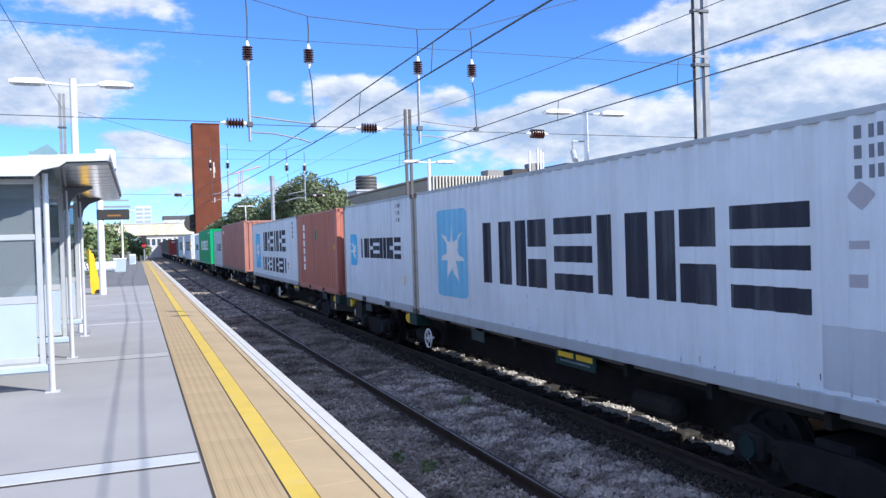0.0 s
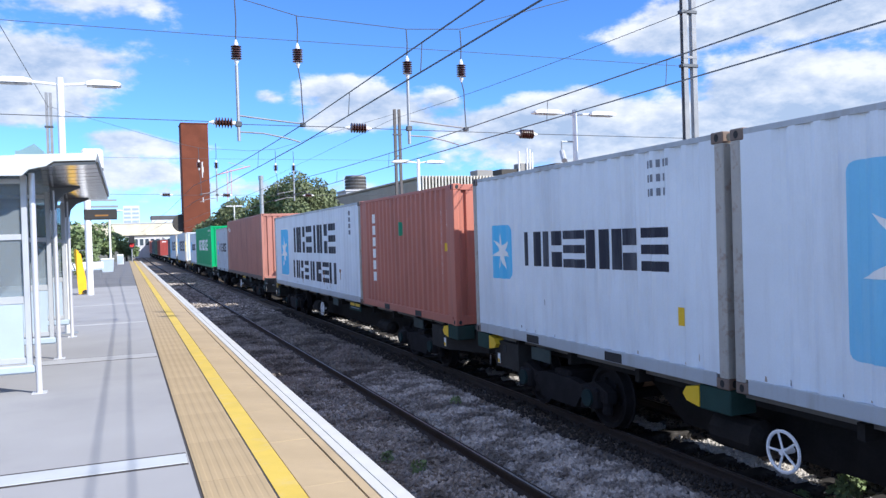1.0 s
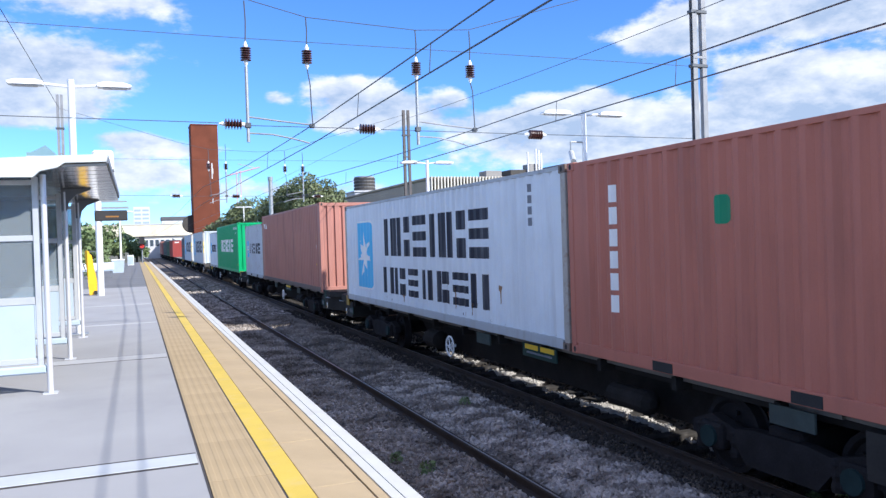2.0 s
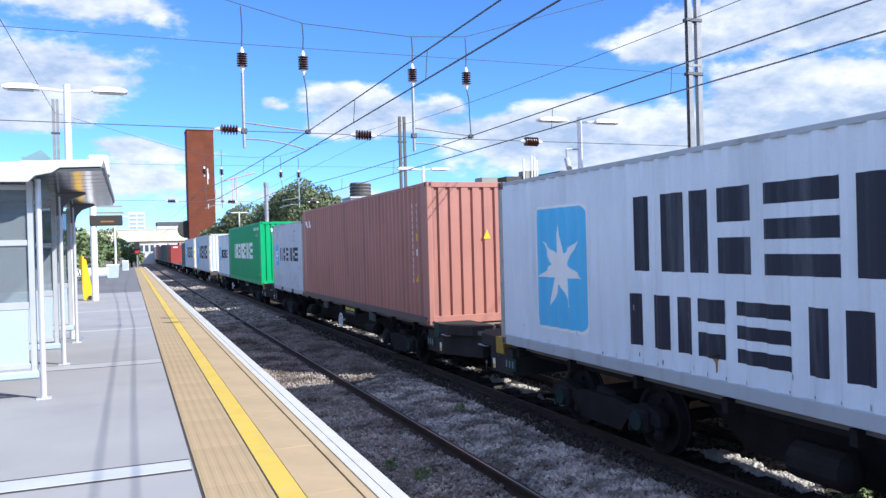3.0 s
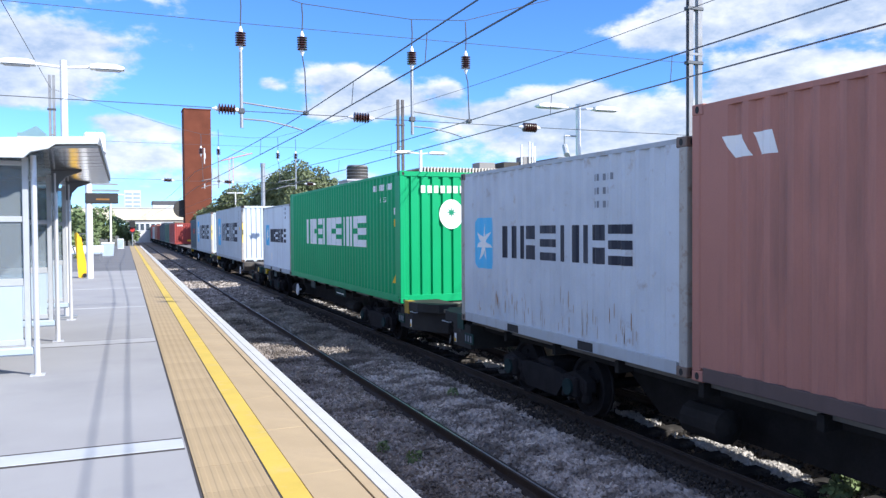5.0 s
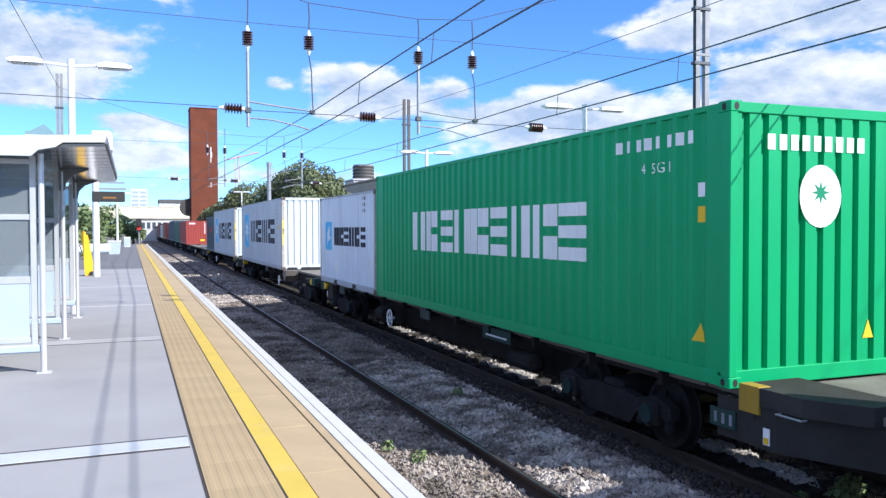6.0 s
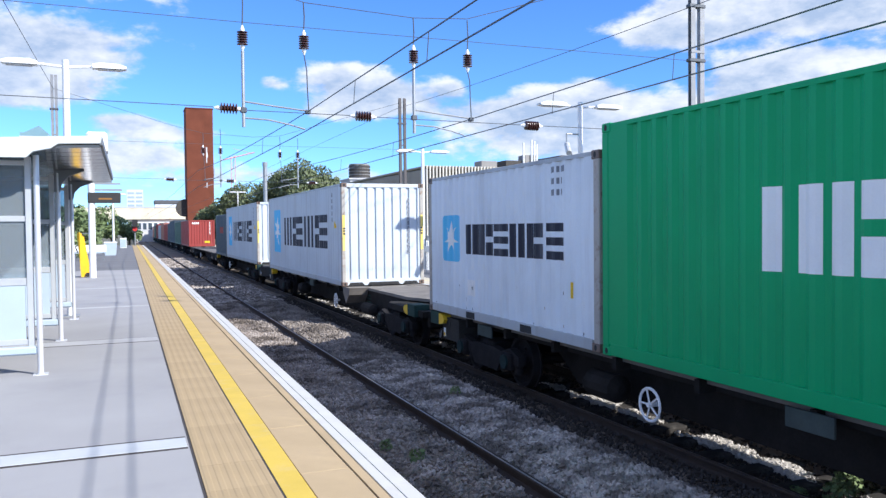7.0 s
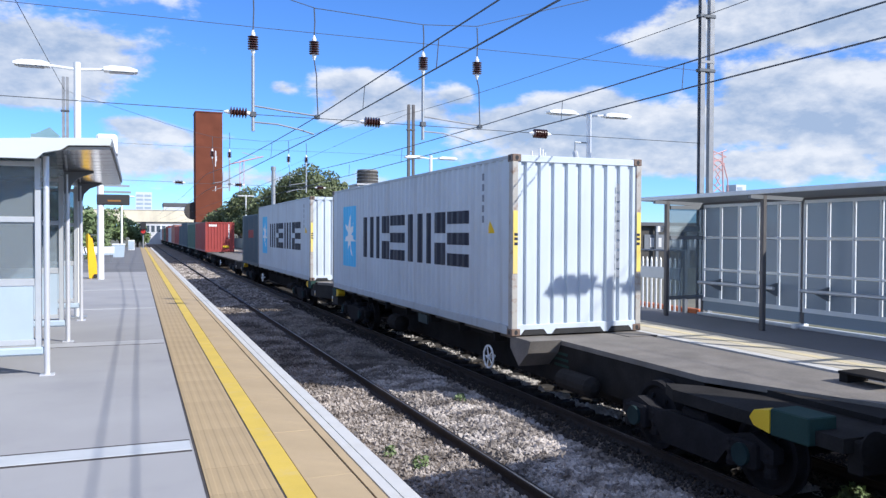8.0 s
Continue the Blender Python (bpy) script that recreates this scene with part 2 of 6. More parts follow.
# ---- building helpers ----
class Geo:
    """A mesh gathered from simple pieces."""

    def __init__(self):
        self.v, self.f = [], []

    def add(self, verts, faces):
        k = len(self.v)
        self.v += [tuple(p) for p in verts]
        self.f += [tuple(i + k for i in q) for q in faces]
        return self

    def box(self, x0, x1, y0, y1, z0, z1, c=0.0):
        if c <= 0:
            vs = [(x, y, z) for x in (x0, x1) for y in (y0, y1) for z in (z0, z1)]
            return self.add(vs, [(0, 1, 3, 2), (4, 6, 7, 5), (0, 4, 5, 1), (2, 3, 7, 6), (0, 2, 6, 4), (1, 5, 7, 3)])
        bm = bmesh.new()
        bmesh.ops.create_cube(bm, size=1.0)
        bmesh.ops.scale(bm, vec=(x1 - x0, y1 - y0, z1 - z0), verts=bm.verts)
        bmesh.ops.translate(bm, vec=((x0 + x1) / 2, (y0 + y1) / 2, (z0 + z1) / 2), verts=bm.verts)
        bmesh.ops.bevel(bm, geom=bm.edges[:], offset=c, segments=1, affect="EDGES")
        bm.verts.index_update()
        self.add([p.co for p in bm.verts], [[p.index for p in q.verts] for q in bm.faces])
        bm.free()
        return self

    def tube(self, p0, p1, r0, r1=None, n=10, caps=True):
        p0, p1 = Vector(p0), Vector(p1)
        r1 = r0 if r1 is None else r1
        d = (p1 - p0).normalized()
        a = d.orthogonal().normalized()
        b = d.cross(a)
        vs = []
        for p, r in ((p0, r0), (p1, r1)):
            vs += [p + (a * math.cos(2 * math.pi * i / n) + b * math.sin(2 * math.pi * i / n)) * r for i in range(n)]
        fs = [(i, (i + 1) % n, n + (i + 1) % n, n + i) for i in range(n)]
        if caps:
            fs += [tuple(reversed(range(n))), tuple(range(n, 2 * n))]
        return self.add(vs, fs)

    def path(self, pts, r, n=6):
        for a, b in zip(pts, pts[1:]):
            self.tube(a, b, r, n=n)
        return self

    def lathe(self, p0, axis, profile, n=14):
        """Rings of (distance along the axis, radius)."""
        p0, d = Vector(p0), Vector(axis).normalized()
        a = d.orthogonal().normalized()
        b = d.cross(a)
        vs, fs = [], []
        for s, r in profile:
            vs += [p0 + d * s + (a * math.cos(2 * math.pi * i / n) + b * math.sin(2 * math.pi * i / n)) * r for i in range(n)]
        for k in range(len(profile) - 1):
            fs += [(k * n + i, k * n + (i + 1) % n, (k + 1) * n + (i + 1) % n, (k + 1) * n + i) for i in range(n)]
        fs += [tuple(reversed(range(n))), tuple(range((len(profile) - 1) * n, len(profile) * n))]
        return self.add(vs, fs)

    def prism(self, poly, axis, a0, a1):
        """A flat outline pushed along an axis: x takes (y, z), y takes (x, z), z takes (x, y)."""
        def at(p, a):
            return {"x": (a, p[0], p[1]), "y": (p[0], a, p[1]), "z": (p[0], p[1], a)}[axis]
        n = len(poly)
        vs = [at(p, a0) for p in poly] + [at(p, a1) for p in poly]
        fs = [(i, (i + 1) % n, n + (i + 1) % n, n + i) for i in range(n)] + [tuple(reversed(range(n))), tuple(range(n, 2 * n))]
        return self.add(vs, fs)

    def mesh(self, name, mat, smooth=False):
        me = bpy.data.meshes.new(name)
        me.from_pydata(self.v, [], self.f)
        bm = bmesh.new()
        bm.from_mesh(me)
        bmesh.ops.recalc_face_normals(bm, faces=bm.faces)
        bm.to_mesh(me)
        bm.free()
        me.materials.append(mat)
        if smooth:
            me.polygons.foreach_set("use_smooth", [True] * len(me.polygons))
            me.set_sharp_from_angle(angle=radians(40))
        return me


def thing(name, at=(0, 0, 0), label="", category="", group="", kind="", turn=0):
    ob = new(name)
    ob.empty_display_size = 0.1
    ob.matrix_basis = pose(*at, 0, 0, turn)
    return tagged(ob, label, category, group, kind)


def part(name, geo, mat, parent, label="", smooth=False, at=None):
    """Links a Geo, or a mesh that is already there, as one mesh object under a thing."""
    me = geo if isinstance(geo, bpy.types.Mesh) else geo.mesh(name, mat, smooth)
    ob = new(name, me)
    ob.parent = parent
    if at is not None:
        ob.matrix_basis = at
    if label:
        ob["label"] = label
    return ob


def solid(name, geo, mat, label="", category="", group="", kind="", smooth=False):
    return tagged(new(name, geo.mesh(name, mat, smooth)), label, category, group, kind)


# ---- ground, platforms, tracks ----
EDGE, RAIL_Z, BED = 1.709, -0.915, -1.02
TRACK_1, TRACK_2, GAUGE_HALF = 3.12, 6.755, 0.7525
EDGE_2 = TRACK_2 + 1.47
solid("ground", Geo().box(-2500, 2500, -300, 4500, -1.75, -1.45), M["ground"], "rough open ground reaching to the horizon", "ground", kind="structure")


def platform(name, x0, x1, y0, y1):
    g = Geo()
    g.prism([(x0, -1.45), (x1, -1.45), (x1, -0.06), (x0, -0.06)], "y", y0, y1)
    solid(name + "_wall", g, M["brick_face"], "dirty brick platform wall below the coping", "wall", kind="structure")


platform("platform", -3.4, EDGE - 0.06, -14, 100)
platform("platform_far", EDGE_2 + 0.06, 11.6, -14, 100)
solid("platform_surface", Geo().box(-3.4, 0.424, -14, 37, -0.06, 0.0), M["asphalt"], "pale grey asphalt platform surface with faint stains", "platform", kind="structure")
solid("platform_end_surface", Geo().box(-3.4, 0.424, 37, 100, -0.06, -0.002), M["asphalt_dark"], "darker old asphalt towards the platform end", "platform", kind="structure")
solid("platform_surface_far", Geo().box(EDGE_2 + 1.3, 11.6, -14, 100, -0.06, 0.0), M["asphalt_dark"], "grey asphalt of the opposite platform", "platform", kind="structure")


def edge_pieces():
    """Tactile slabs, yellow line, coping slabs and white nosing, for both platforms."""
    rnd = random.Random(4)
    for name, side, e in (("platform_edge", 1, EDGE), ("platform_edge_far", -1, EDGE_2)):
        top = thing(name, label="buff tactile paving, yellow line and white painted coping edge", category="platform edge", kind="structure")

        def strip(nm, d0, d1, ya, yb, z0, z1, mat):
            a, b = sorted((e - side * d0, e - side * d1))
            return part(nm, Geo().box(a, b, ya, yb, z0, z1), mat, top)
        strip("bedding", 0.02, 1.285, -14, 100, -0.06, -0.012, M["joint"])
        strip("tarred_joint", 1.274, 1.290, -14, 100, -0.05, 0.002, M["joint"])
        strip("tarred_joint", 0.800, 0.815, -14, 100, -0.05, -0.001, M["joint"])
        strip("yellow_line", 0.629, 0.802, -14, 100, -0.012, 0.003, M["yellow_line"] if side > 0 else M["cream_pave"])
        strip("white_nosing", -0.004, 0.10, -14, 100, -0.055, 0.006, M["white_line"])
        strip("white_band", 0.106, 0.180, -14, 100, -0.05, 0.003, M["white_line"])
        buff, tac = (M["buff"], M["tactile"]) if side > 0 else (M["buff_bleached"], M["buff_bleached"])
        strip("edge_strip", 0.192, 0.258, -14, 100, -0.05, 0.001, buff)
        # coping slabs, 1.35 m long
        slab = Geo().box(-0.175, 0.175, -0.668, 0.668, -0.05, 0.0, c=0.003).mesh("coping_slab", buff)
        y = -6.0
        while y < 62:
            part("coping_slab", slab, None, top, at=pose(e - side * 0.447, y, rnd.uniform(-0.002, 0.002)))
            y += 1.345
        strip("coping_run", 0.272, 0.622, y - 0.66, 100, -0.05, 0.0, buff)
        # tactile slabs with raised ribs along the track
        g = Geo().box(-0.222, 0.230, -0.2997, 0.2997, -0.05, -0.002)
        for k in range(6):
            xr = -0.185 + k * 0.078
            g.prism([(xr - 0.028, -0.003), (xr - 0.014, 0.0002), (xr + 0.014, 0.0002), (xr + 0.028, -0.003)], "y", -0.2997, 0.2997)
        tact = g.mesh("tactile_slab", tac)
        y = -4.0
        while y < 50:
            part("tactile_slab", tact, None, top, at=pose(e - side * 1.045, y, rnd.uniform(-0.0006, 0.0006)))
            y += 0.6
        strip("tactile_run", 0.808, 1.283, y - 0.3, 100, -0.05, -0.001, tac)


def drains():
    for y0, y1 in ((6.47, 6.76), (12.95, 13.40), (19.1, 19.22), (25.5, 25.62)):
        t = thing("drain_channel", (0, 0, 0), "pale flush drain strip with dark tarred edges", "drain strip", "drain strips", "structure")
        part("tar_edge", Geo().box(-3.2, 0.405, y0 - 0.045, y1 + 0.045, -0.02, 0.0025), M["joint"] if y1 - y0 > 0.2 else M["drain_dull"], t)
        part("cover", Geo().box(-3.2, 0.404, y0, y1, -0.02, 0.006, c=0.003), M["drain"] if y0 < 8 else M["drain_dull"], t)


def rail_profile(x):
    z = RAIL_Z
    return [(x - 0.07, z - 0.159), (x + 0.07, z - 0.159), (x + 0.07, z - 0.148), (x + 0.02, z - 0.125), (x + 0.009, z - 0.11), (x + 0.009, z - 0.05),
            (x + 0.036, z - 0.035), (x + 0.036, z - 0.008), (x + 0.028, z - 0.0005), (x - 0.028, z - 0.0005), (x - 0.036, z - 0.008), (x - 0.036, z - 0.035),
            (x - 0.009, z - 0.05), (x - 0.009, z - 0.11), (x - 0.02, z - 0.125), (x - 0.07, z - 0.148)]


def tracks():
    slp = Geo().box(-1.25, 1.25, -0.13, 0.13, -0.2, 0.0, c=0.02).mesh("sleeper", M["sleeper"])
    # far-track sleepers use the copy darkened for train shade
    darkened = Geo().box(-1.25, 1.25, -0.13, 0.13, -0.2, 0.0, c=0.02).mesh("sleeper", M["sleeper_shaded"])
    for c in (TRACK_1, TRACK_2):
        t = thing("railway_track", (c, 0, 0), "worn steel rails on sleepers sunk in dirty ballast", "railway track", "tracks", "structure")
        for s in (-1, 1):
            r = part("rail", Geo().prism(rail_profile(s * GAUGE_HALF), "y", -60, 420), M["rail_side"], t)
            part("running_surface", Geo().box(s * GAUGE_HALF - 0.024, s * GAUGE_HALF - 0.002, -60, 420, RAIL_Z - 0.003, RAIL_Z + 0.0015), M["rail_top"], r, "polished bright running surface")
        for k in range(90):
            part("sleeper", slp if c == TRACK_1 else darkened, None, t, at=pose(0, -4 + k * 0.65, RAIL_Z - 0.16 - (0.025 if c == TRACK_2 else 0)))


def bed_height(x, y):
    """The ballast's surface: a heap between the tracks, hollows along the rails."""
    z = BED + 0.015 * math.sin(y * 0.9 + x * 1.7) + 0.012 * math.sin(y * 2.3 - x * 3.1)
    z += 0.06 * math.exp(-((x - 4.75) / 0.42) ** 2)
    for c in (TRACK_1, TRACK_2):
        z -= 0.035 * math.exp(-((abs(x - c) - GAUGE_HALF) / 0.16) ** 2)
    # lowered between the far rails, so the sunlit strip falls in place
    z -= 0.135 / (1 + math.exp(-(x - 6.22) / 0.04)) / (1 + math.exp((x - 7.32) / 0.04))
    return z


def ballast():
    xs = np.linspace(EDGE - 0.1, EDGE_2 + 0.1, 60)
    ys = np.concatenate([np.arange(-14, 40, 0.25), np.arange(40, 421, 5.0)])
    vs = [(x, y, bed_height(x, y) - 0.02) for y in ys for x in xs]
    n = len(xs)
    fs = [(j * n + i, j * n + i + 1, (j + 1) * n + i + 1, (j + 1) * n + i) for j in range(len(ys) - 1) for i in range(n - 1)]
    solid("trackbed", Geo().add(vs, fs), M["trackbed"], "brown dirty trackbed between the platforms", "trackbed", kind="structure")
    rs = np.random.RandomState(7)
    base = np.array([(1, 0, 0), (-1, 0, 0), (0, 1, 0), (0, -1, 0), (0, 0, 1), (0, 0, -1)], float)
    octa = [(0, 2, 4), (2, 1, 4), (1, 3, 4), (3, 0, 4), (2, 0, 5), (1, 2, 5), (3, 1, 5), (0, 3, 5)]

    def stones(name, count, pick, size, mat, label):
        pos = np.array([pick() for _ in range(count)])
        rad = (size[0] + (size[1] - size[0]) * rs.rand(count, 1, 1) ** 1.8) * rs.uniform(0.65, 1.15, (count, 1, 3))
        v = base[None] * rad * rs.uniform(0.75, 1.2, (count, 6, 1))
        ang = rs.uniform(0, 6.28, (count, 2))
        ca, sa, cb, sb = np.cos(ang[:, 0]), np.sin(ang[:, 0]), np.cos(ang[:, 1]), np.sin(ang[:, 1])
        x, y, z = v[..., 0], v[..., 1], v[..., 2]
        x, y = x * ca[:, None] - y * sa[:, None], x * sa[:, None] + y * ca[:, None]
        y, z = y * cb[:, None] - z * sb[:, None], y * sb[:, None] + z * cb[:, None]
        v = np.stack([x, y, z], -1) + pos[:, None]
        f = np.array(octa)[None] + np.arange(count)[:, None, None] * 6
        me = bpy.data.meshes.new(name)
        me.from_pydata(v.reshape(-1, 3).tolist(), [], f.reshape(-1, 3).tolist())
        me.materials.append(mat)
        tagged(new(name, me), label, "ballast", kind="stuff")

    def spread(x0, x1, y0, y1, lift, patchy=False):
        def pick():
            x, y = rs.uniform(x0, x1), y0 + (y1 - y0) * rs.rand() ** 1.5
            # gaps along y break the pale stones up like patches of sun
            while patchy and math.sin(y * 1.9) + math.sin(y * 4.7 + 1.0) + 0.6 * math.sin(y * 11.0) < rs.uniform(-0.6, 0.9) + 7 * (x - 7.0):
                x, y = rs.uniform(x0, x1), y0 + (y1 - y0) * rs.rand() ** 1.5
            return x, y, bed_height(x, y) + rs.uniform(-0.03, 0.018) + lift
        return pick
    stones("ballast_heap", 23000, spread(4.05, 5.38, 4.0, 15, 0.004), (0.016, 0.058), M["stone"], "loose grey granite ballast stones heaped between tracks")
    stones("ballast_heap_grimy", 12000, spread(4.05, 5.40, 14, 34, 0.004), (0.018, 0.055), M["stone_dim"], "darker ballast stones heaped further along between tracks")
    stones("ballast_cess", 9000, spread(EDGE + 0.25, 2.30, 6.0, 34, 0.0), (0.018, 0.042), M["stone"], "grey ballast stones beside the platform wall")
    stones("ballast_near_track", 17000, spread(2.50, 3.80, 4.5, 34, -0.004), (0.014, 0.046), M["stone_dirty"], "brown oily ballast between the near rails")
    # stones beneath the train are blackened to stand in for its shade
    stones("ballast_oily_edge", 15000, spread(5.35, 6.84, 4.0, 32, 0.012), (0.016, 0.04), M["stone_black"], "ballast along the far rail blackened for oil and train shade")
    stones("ballast_far_track", 11000, spread(6.80, 8.2, 4.0, 32, -0.004), (0.018, 0.042), M["stone_black"], "ballast stones blackened for shade under the train")
    # pale stones only where the sunlit strip runs
    stones("ballast_four_foot", 5200, spread(6.86, 7.16, 5.5, 14.5, 0.045, True), (0.020, 0.046), M["stone_pale"], "ballast stones coloured pale for sun between the far rails")
    stones("ballast_scatter", 900, spread(6.86, 7.16, 14.5, 34, 0.05, True), (0.020, 0.046), M["stone_pale"], "scattered ballast stones coloured pale for sun between far rails")
    stones("ballast_distance", 16000, spread(EDGE + 0.2, 5.5, 30, 80, 0.004), (0.03, 0.075), M["stone"], "ballast stones further along the line")


tracks()
ballast()
drains()


# ---- the train ----
XC = 5.534 + 1.219
BASE = 0.09
# seconds and metres run, as the train passes
RUN = [(0.0, 0.0), (0.5, 4.85), (1.0, 9.776), (1.5, 14.623), (3.0, 29.761), (3.5, 34.925), (4.0, 39.886), (5.5, 54.97), (6.0, 59.915),
       (6.5, 64.953), (7.0, 69.899), (7.5, 75.049), (8.0, 80.117)]
TRAIN = []  # (thing, y at the start, z)


def paint(name, base, dirt=0.25, dcol=(0.30, 0.22, 0.16), rough=0.55):
    return material(name, base, rough, vary=0.06, scale=0.9, grain=45, bump=0.05, ring=0.004, dirt=dcol, dirt_amount=dirt, dirt_scale=2.4, streak=True, spec=0.32)


M["box_white"] = paint("pale_grey_container_paint", (0.79, 0.86, 0.93), 0.26, (0.40, 0.40, 0.41))
M["box_white_worn"] = paint("worn_pale_grey_container_paint", (0.58, 0.64, 0.70), 0.30, (0.34, 0.32, 0.31))
M["box_white_rusting"] = material("rust_bitten_container_paint", (0.60, 0.65, 0.71), 0.6, vary=0.08, scale=1.3, grain=45, bump=0.08, ring=0.004, dirt=(0.33, 0.24, 0.17), dirt_amount=0.55, dirt_scale=3.4, dirt_from=(0.60, 0.74), spec=0.3)
M["box_brown"] = paint("brown_red_container_paint", (0.44, 0.197, 0.155), 0.5, (0.16, 0.095, 0.085))
M["box_red"] = paint("dull_red_container_paint", (0.49, 0.175, 0.125), 0.35, (0.21, 0.09, 0.07))
M["box_bright_red"] = paint("bright_red_container_paint", (0.34, 0.062, 0.055), 0.3, (0.2, 0.06, 0.05))
M["box_green"] = paint("bright_green_container_paint", (0.002, 0.37, 0.135), 0.2, (0.004, 0.19, 0.08), 0.5)
M["box_dark_green"] = paint("dark_green_container_paint", (0.06, 0.13, 0.10), 0.25)
M["box_slate"] = paint("slate_blue_container_paint", (0.06, 0.09, 0.12), 0.2)
M["ink_navy"] = paint("navy_lettering_paint", (0.026, 0.030, 0.050), 0.30, (0.3, 0.32, 0.36))
M["ink_blue"] = paint("sky_blue_panel_paint", (0.13, 0.58, 0.93), 0.3, (0.33, 0.55, 0.72))
M["ink_blue_faded"] = paint("faded_sky_blue_panel_paint", (0.24, 0.62, 0.90), 0.5, (0.48, 0.66, 0.80))
M["label_faded"] = paint("faded_label_film", (0.47, 0.46, 0.52), 0.6, (0.6, 0.62, 0.67))
M["ink_white"] = paint("white_marking_paint", (0.93, 0.94, 0.94), 0.2, (0.66, 0.67, 0.68))
M["ink_yellow_faded"] = paint("faded_yellow_strip", (0.80, 0.62, 0.16), 0.4, (0.55, 0.50, 0.38))
M["ink_yellow"] = paint("yellow_label", (0.85, 0.55, 0.03), 0.1)
M["ink_grey"] = paint("faded_grey_marking", (0.20, 0.22, 0.26), 0.5, (0.5, 0.53, 0.57))
M["ink_green"] = paint("green_marking", (0.01, 0.26, 0.13), 0.1)
M["rust_run"] = paint("orange_rust_run", (0.34, 0.20, 0.11), 0.6, RUST)
M["rust_faint"] = paint("faint_rust_stain", (0.46, 0.39, 0.34), 0.6, (0.36, 0.25, 0.17))
M["casting"] = paint("worn_corner_casting_steel", (0.22, 0.17, 0.14), 0.5, RUST)
M["casting_worn"] = paint("flaking_corner_casting_paint", (0.19, 0.145, 0.12), 0.75, RUST)
M["rail_dull"] = paint("grimy_rail_paint", (0.46, 0.50, 0.54), 0.55, (0.27, 0.24, 0.21))
M["rail_dark"] = paint("dark_rail_paint", (0.12, 0.085, 0.08), 0.5, (0.06, 0.05, 0.05))
M["box_white_rusty"] = material("rust_streaked_post_paint", (0.44, 0.42, 0.385), 0.65, vary=0.12, scale=3, grain=45, bump=0.1, ring=0.004, dirt=(0.22, 0.12, 0.07), dirt_amount=0.9, dirt_scale=6.0)
M["wagon"] = material("wagon_underframe_grime", (0.030, 0.028, 0.027), 0.92, spec=0.12, vary=0.25, scale=2.5, grain=30, bump=0.15, ring=0.006, dirt=(0.02, 0.016, 0.013), dirt_amount=0.5)
M["wagon_block"] = material("dark_grey_wagon_end_paint", (0.045, 0.043, 0.041), 0.85, spec=0.2, vary=0.2, scale=2.5, grain=30, bump=0.1, ring=0.005, dirt=(0.03, 0.025, 0.02), dirt_amount=0.5)
M["wagon_deck"] = material("dusty_wagon_deck", (0.20, 0.18, 0.16), 0.8, vary=0.2, scale=2.0, grain=30, bump=0.15, ring=0.006, dirt=(0.11, 0.09, 0.07), dirt_amount=0.4)
M["wagon_green"] = material("dark_green_wagon_paint", (0.026, 0.060, 0.052), 0.75, spec=0.2, vary=0.15, scale=3, bump=0.08, dirt=(0.06, 0.05, 0.045), dirt_amount=0.4)
M["plate_green"] = material("grey_green_plate", (0.065, 0.085, 0.082), 0.8, spec=0.2, vary=0.15, scale=3, bump=0.08, dirt=(0.05, 0.045, 0.04), dirt_amount=0.4)
M["yellow_dull"] = paint("grimy_yellow_paint", (0.40, 0.25, 0.03), 0.4, (0.12, 0.09, 0.05))
M["wheel"] = material("bogie_iron", (0.023, 0.022, 0.024), 0.88, 0.0, spec=0.15, vary=0.25, scale=4, bump=0.15)
M["tread"] = material("wheel_tread_steel", (0.35, 0.34, 0.33), 0.3, 1.0, vary=0.1, bump=0.02)
M["pale_green"] = material("dull_teal_axlebox_paint", (0.016, 0.036, 0.038), 0.8, spec=0.2, vary=0.2, bump=0.08)

PITCH, DEPTH, MARGIN = 0.2775, 0.036, 0.19
STEPS = ((0.0, 0.0), (0.070, 0.0), (0.138, 1.0), (0.208, 1.0), (0.2775, 0.0))


def breaks(half):
    """Where the side's corrugation bends, along y, with the depth there."""
    out, y = [(-half, 0.0), (-half + MARGIN, 0.0)], -half + MARGIN
    while y + PITCH <= half - MARGIN + 1e-6:
        out += [(y + a, d * DEPTH) for a, d in STEPS[1:]]
        y += PITCH
    return out + [(half, 0.0)]


def depth_at(br, y):
    for (a, da), (b, db) in zip(br, br[1:]):
        if a <= y <= b:
            return da + (db - da) * (y - a) / max(b - a, 1e-9)
    return 0.0


def side_sheet(half, z0, z1):
    g, br = Geo(), breaks(half)
    vs = [(d, y, z) for y, d in br for z in (z0, z1)]
    return g.add(vs, [(2 * i, 2 * i + 2, 2 * i + 3, 2 * i + 1) for i in range(len(br) - 1)])


def end_sheet(z0, z1):
    """The blind end: wide flats between nine deep narrow grooves."""
    prof = [(-1.13, 0.0)]
    for k in range(9):
        c = -1.0 + k * 0.25
        prof += [(c - 0.05, 0.0), (c - 0.032, 0.045), (c + 0.032, 0.045), (c + 0.05, 0.0)]
    prof.append((1.13, 0.0))
    vs = [(x, d, z) for x, d in prof for z in (z0, z1)]
    return Geo().add(vs, [(2 * i, 2 * i + 2, 2 * i + 3, 2 * i + 1) for i in range(len(prof) - 1)])


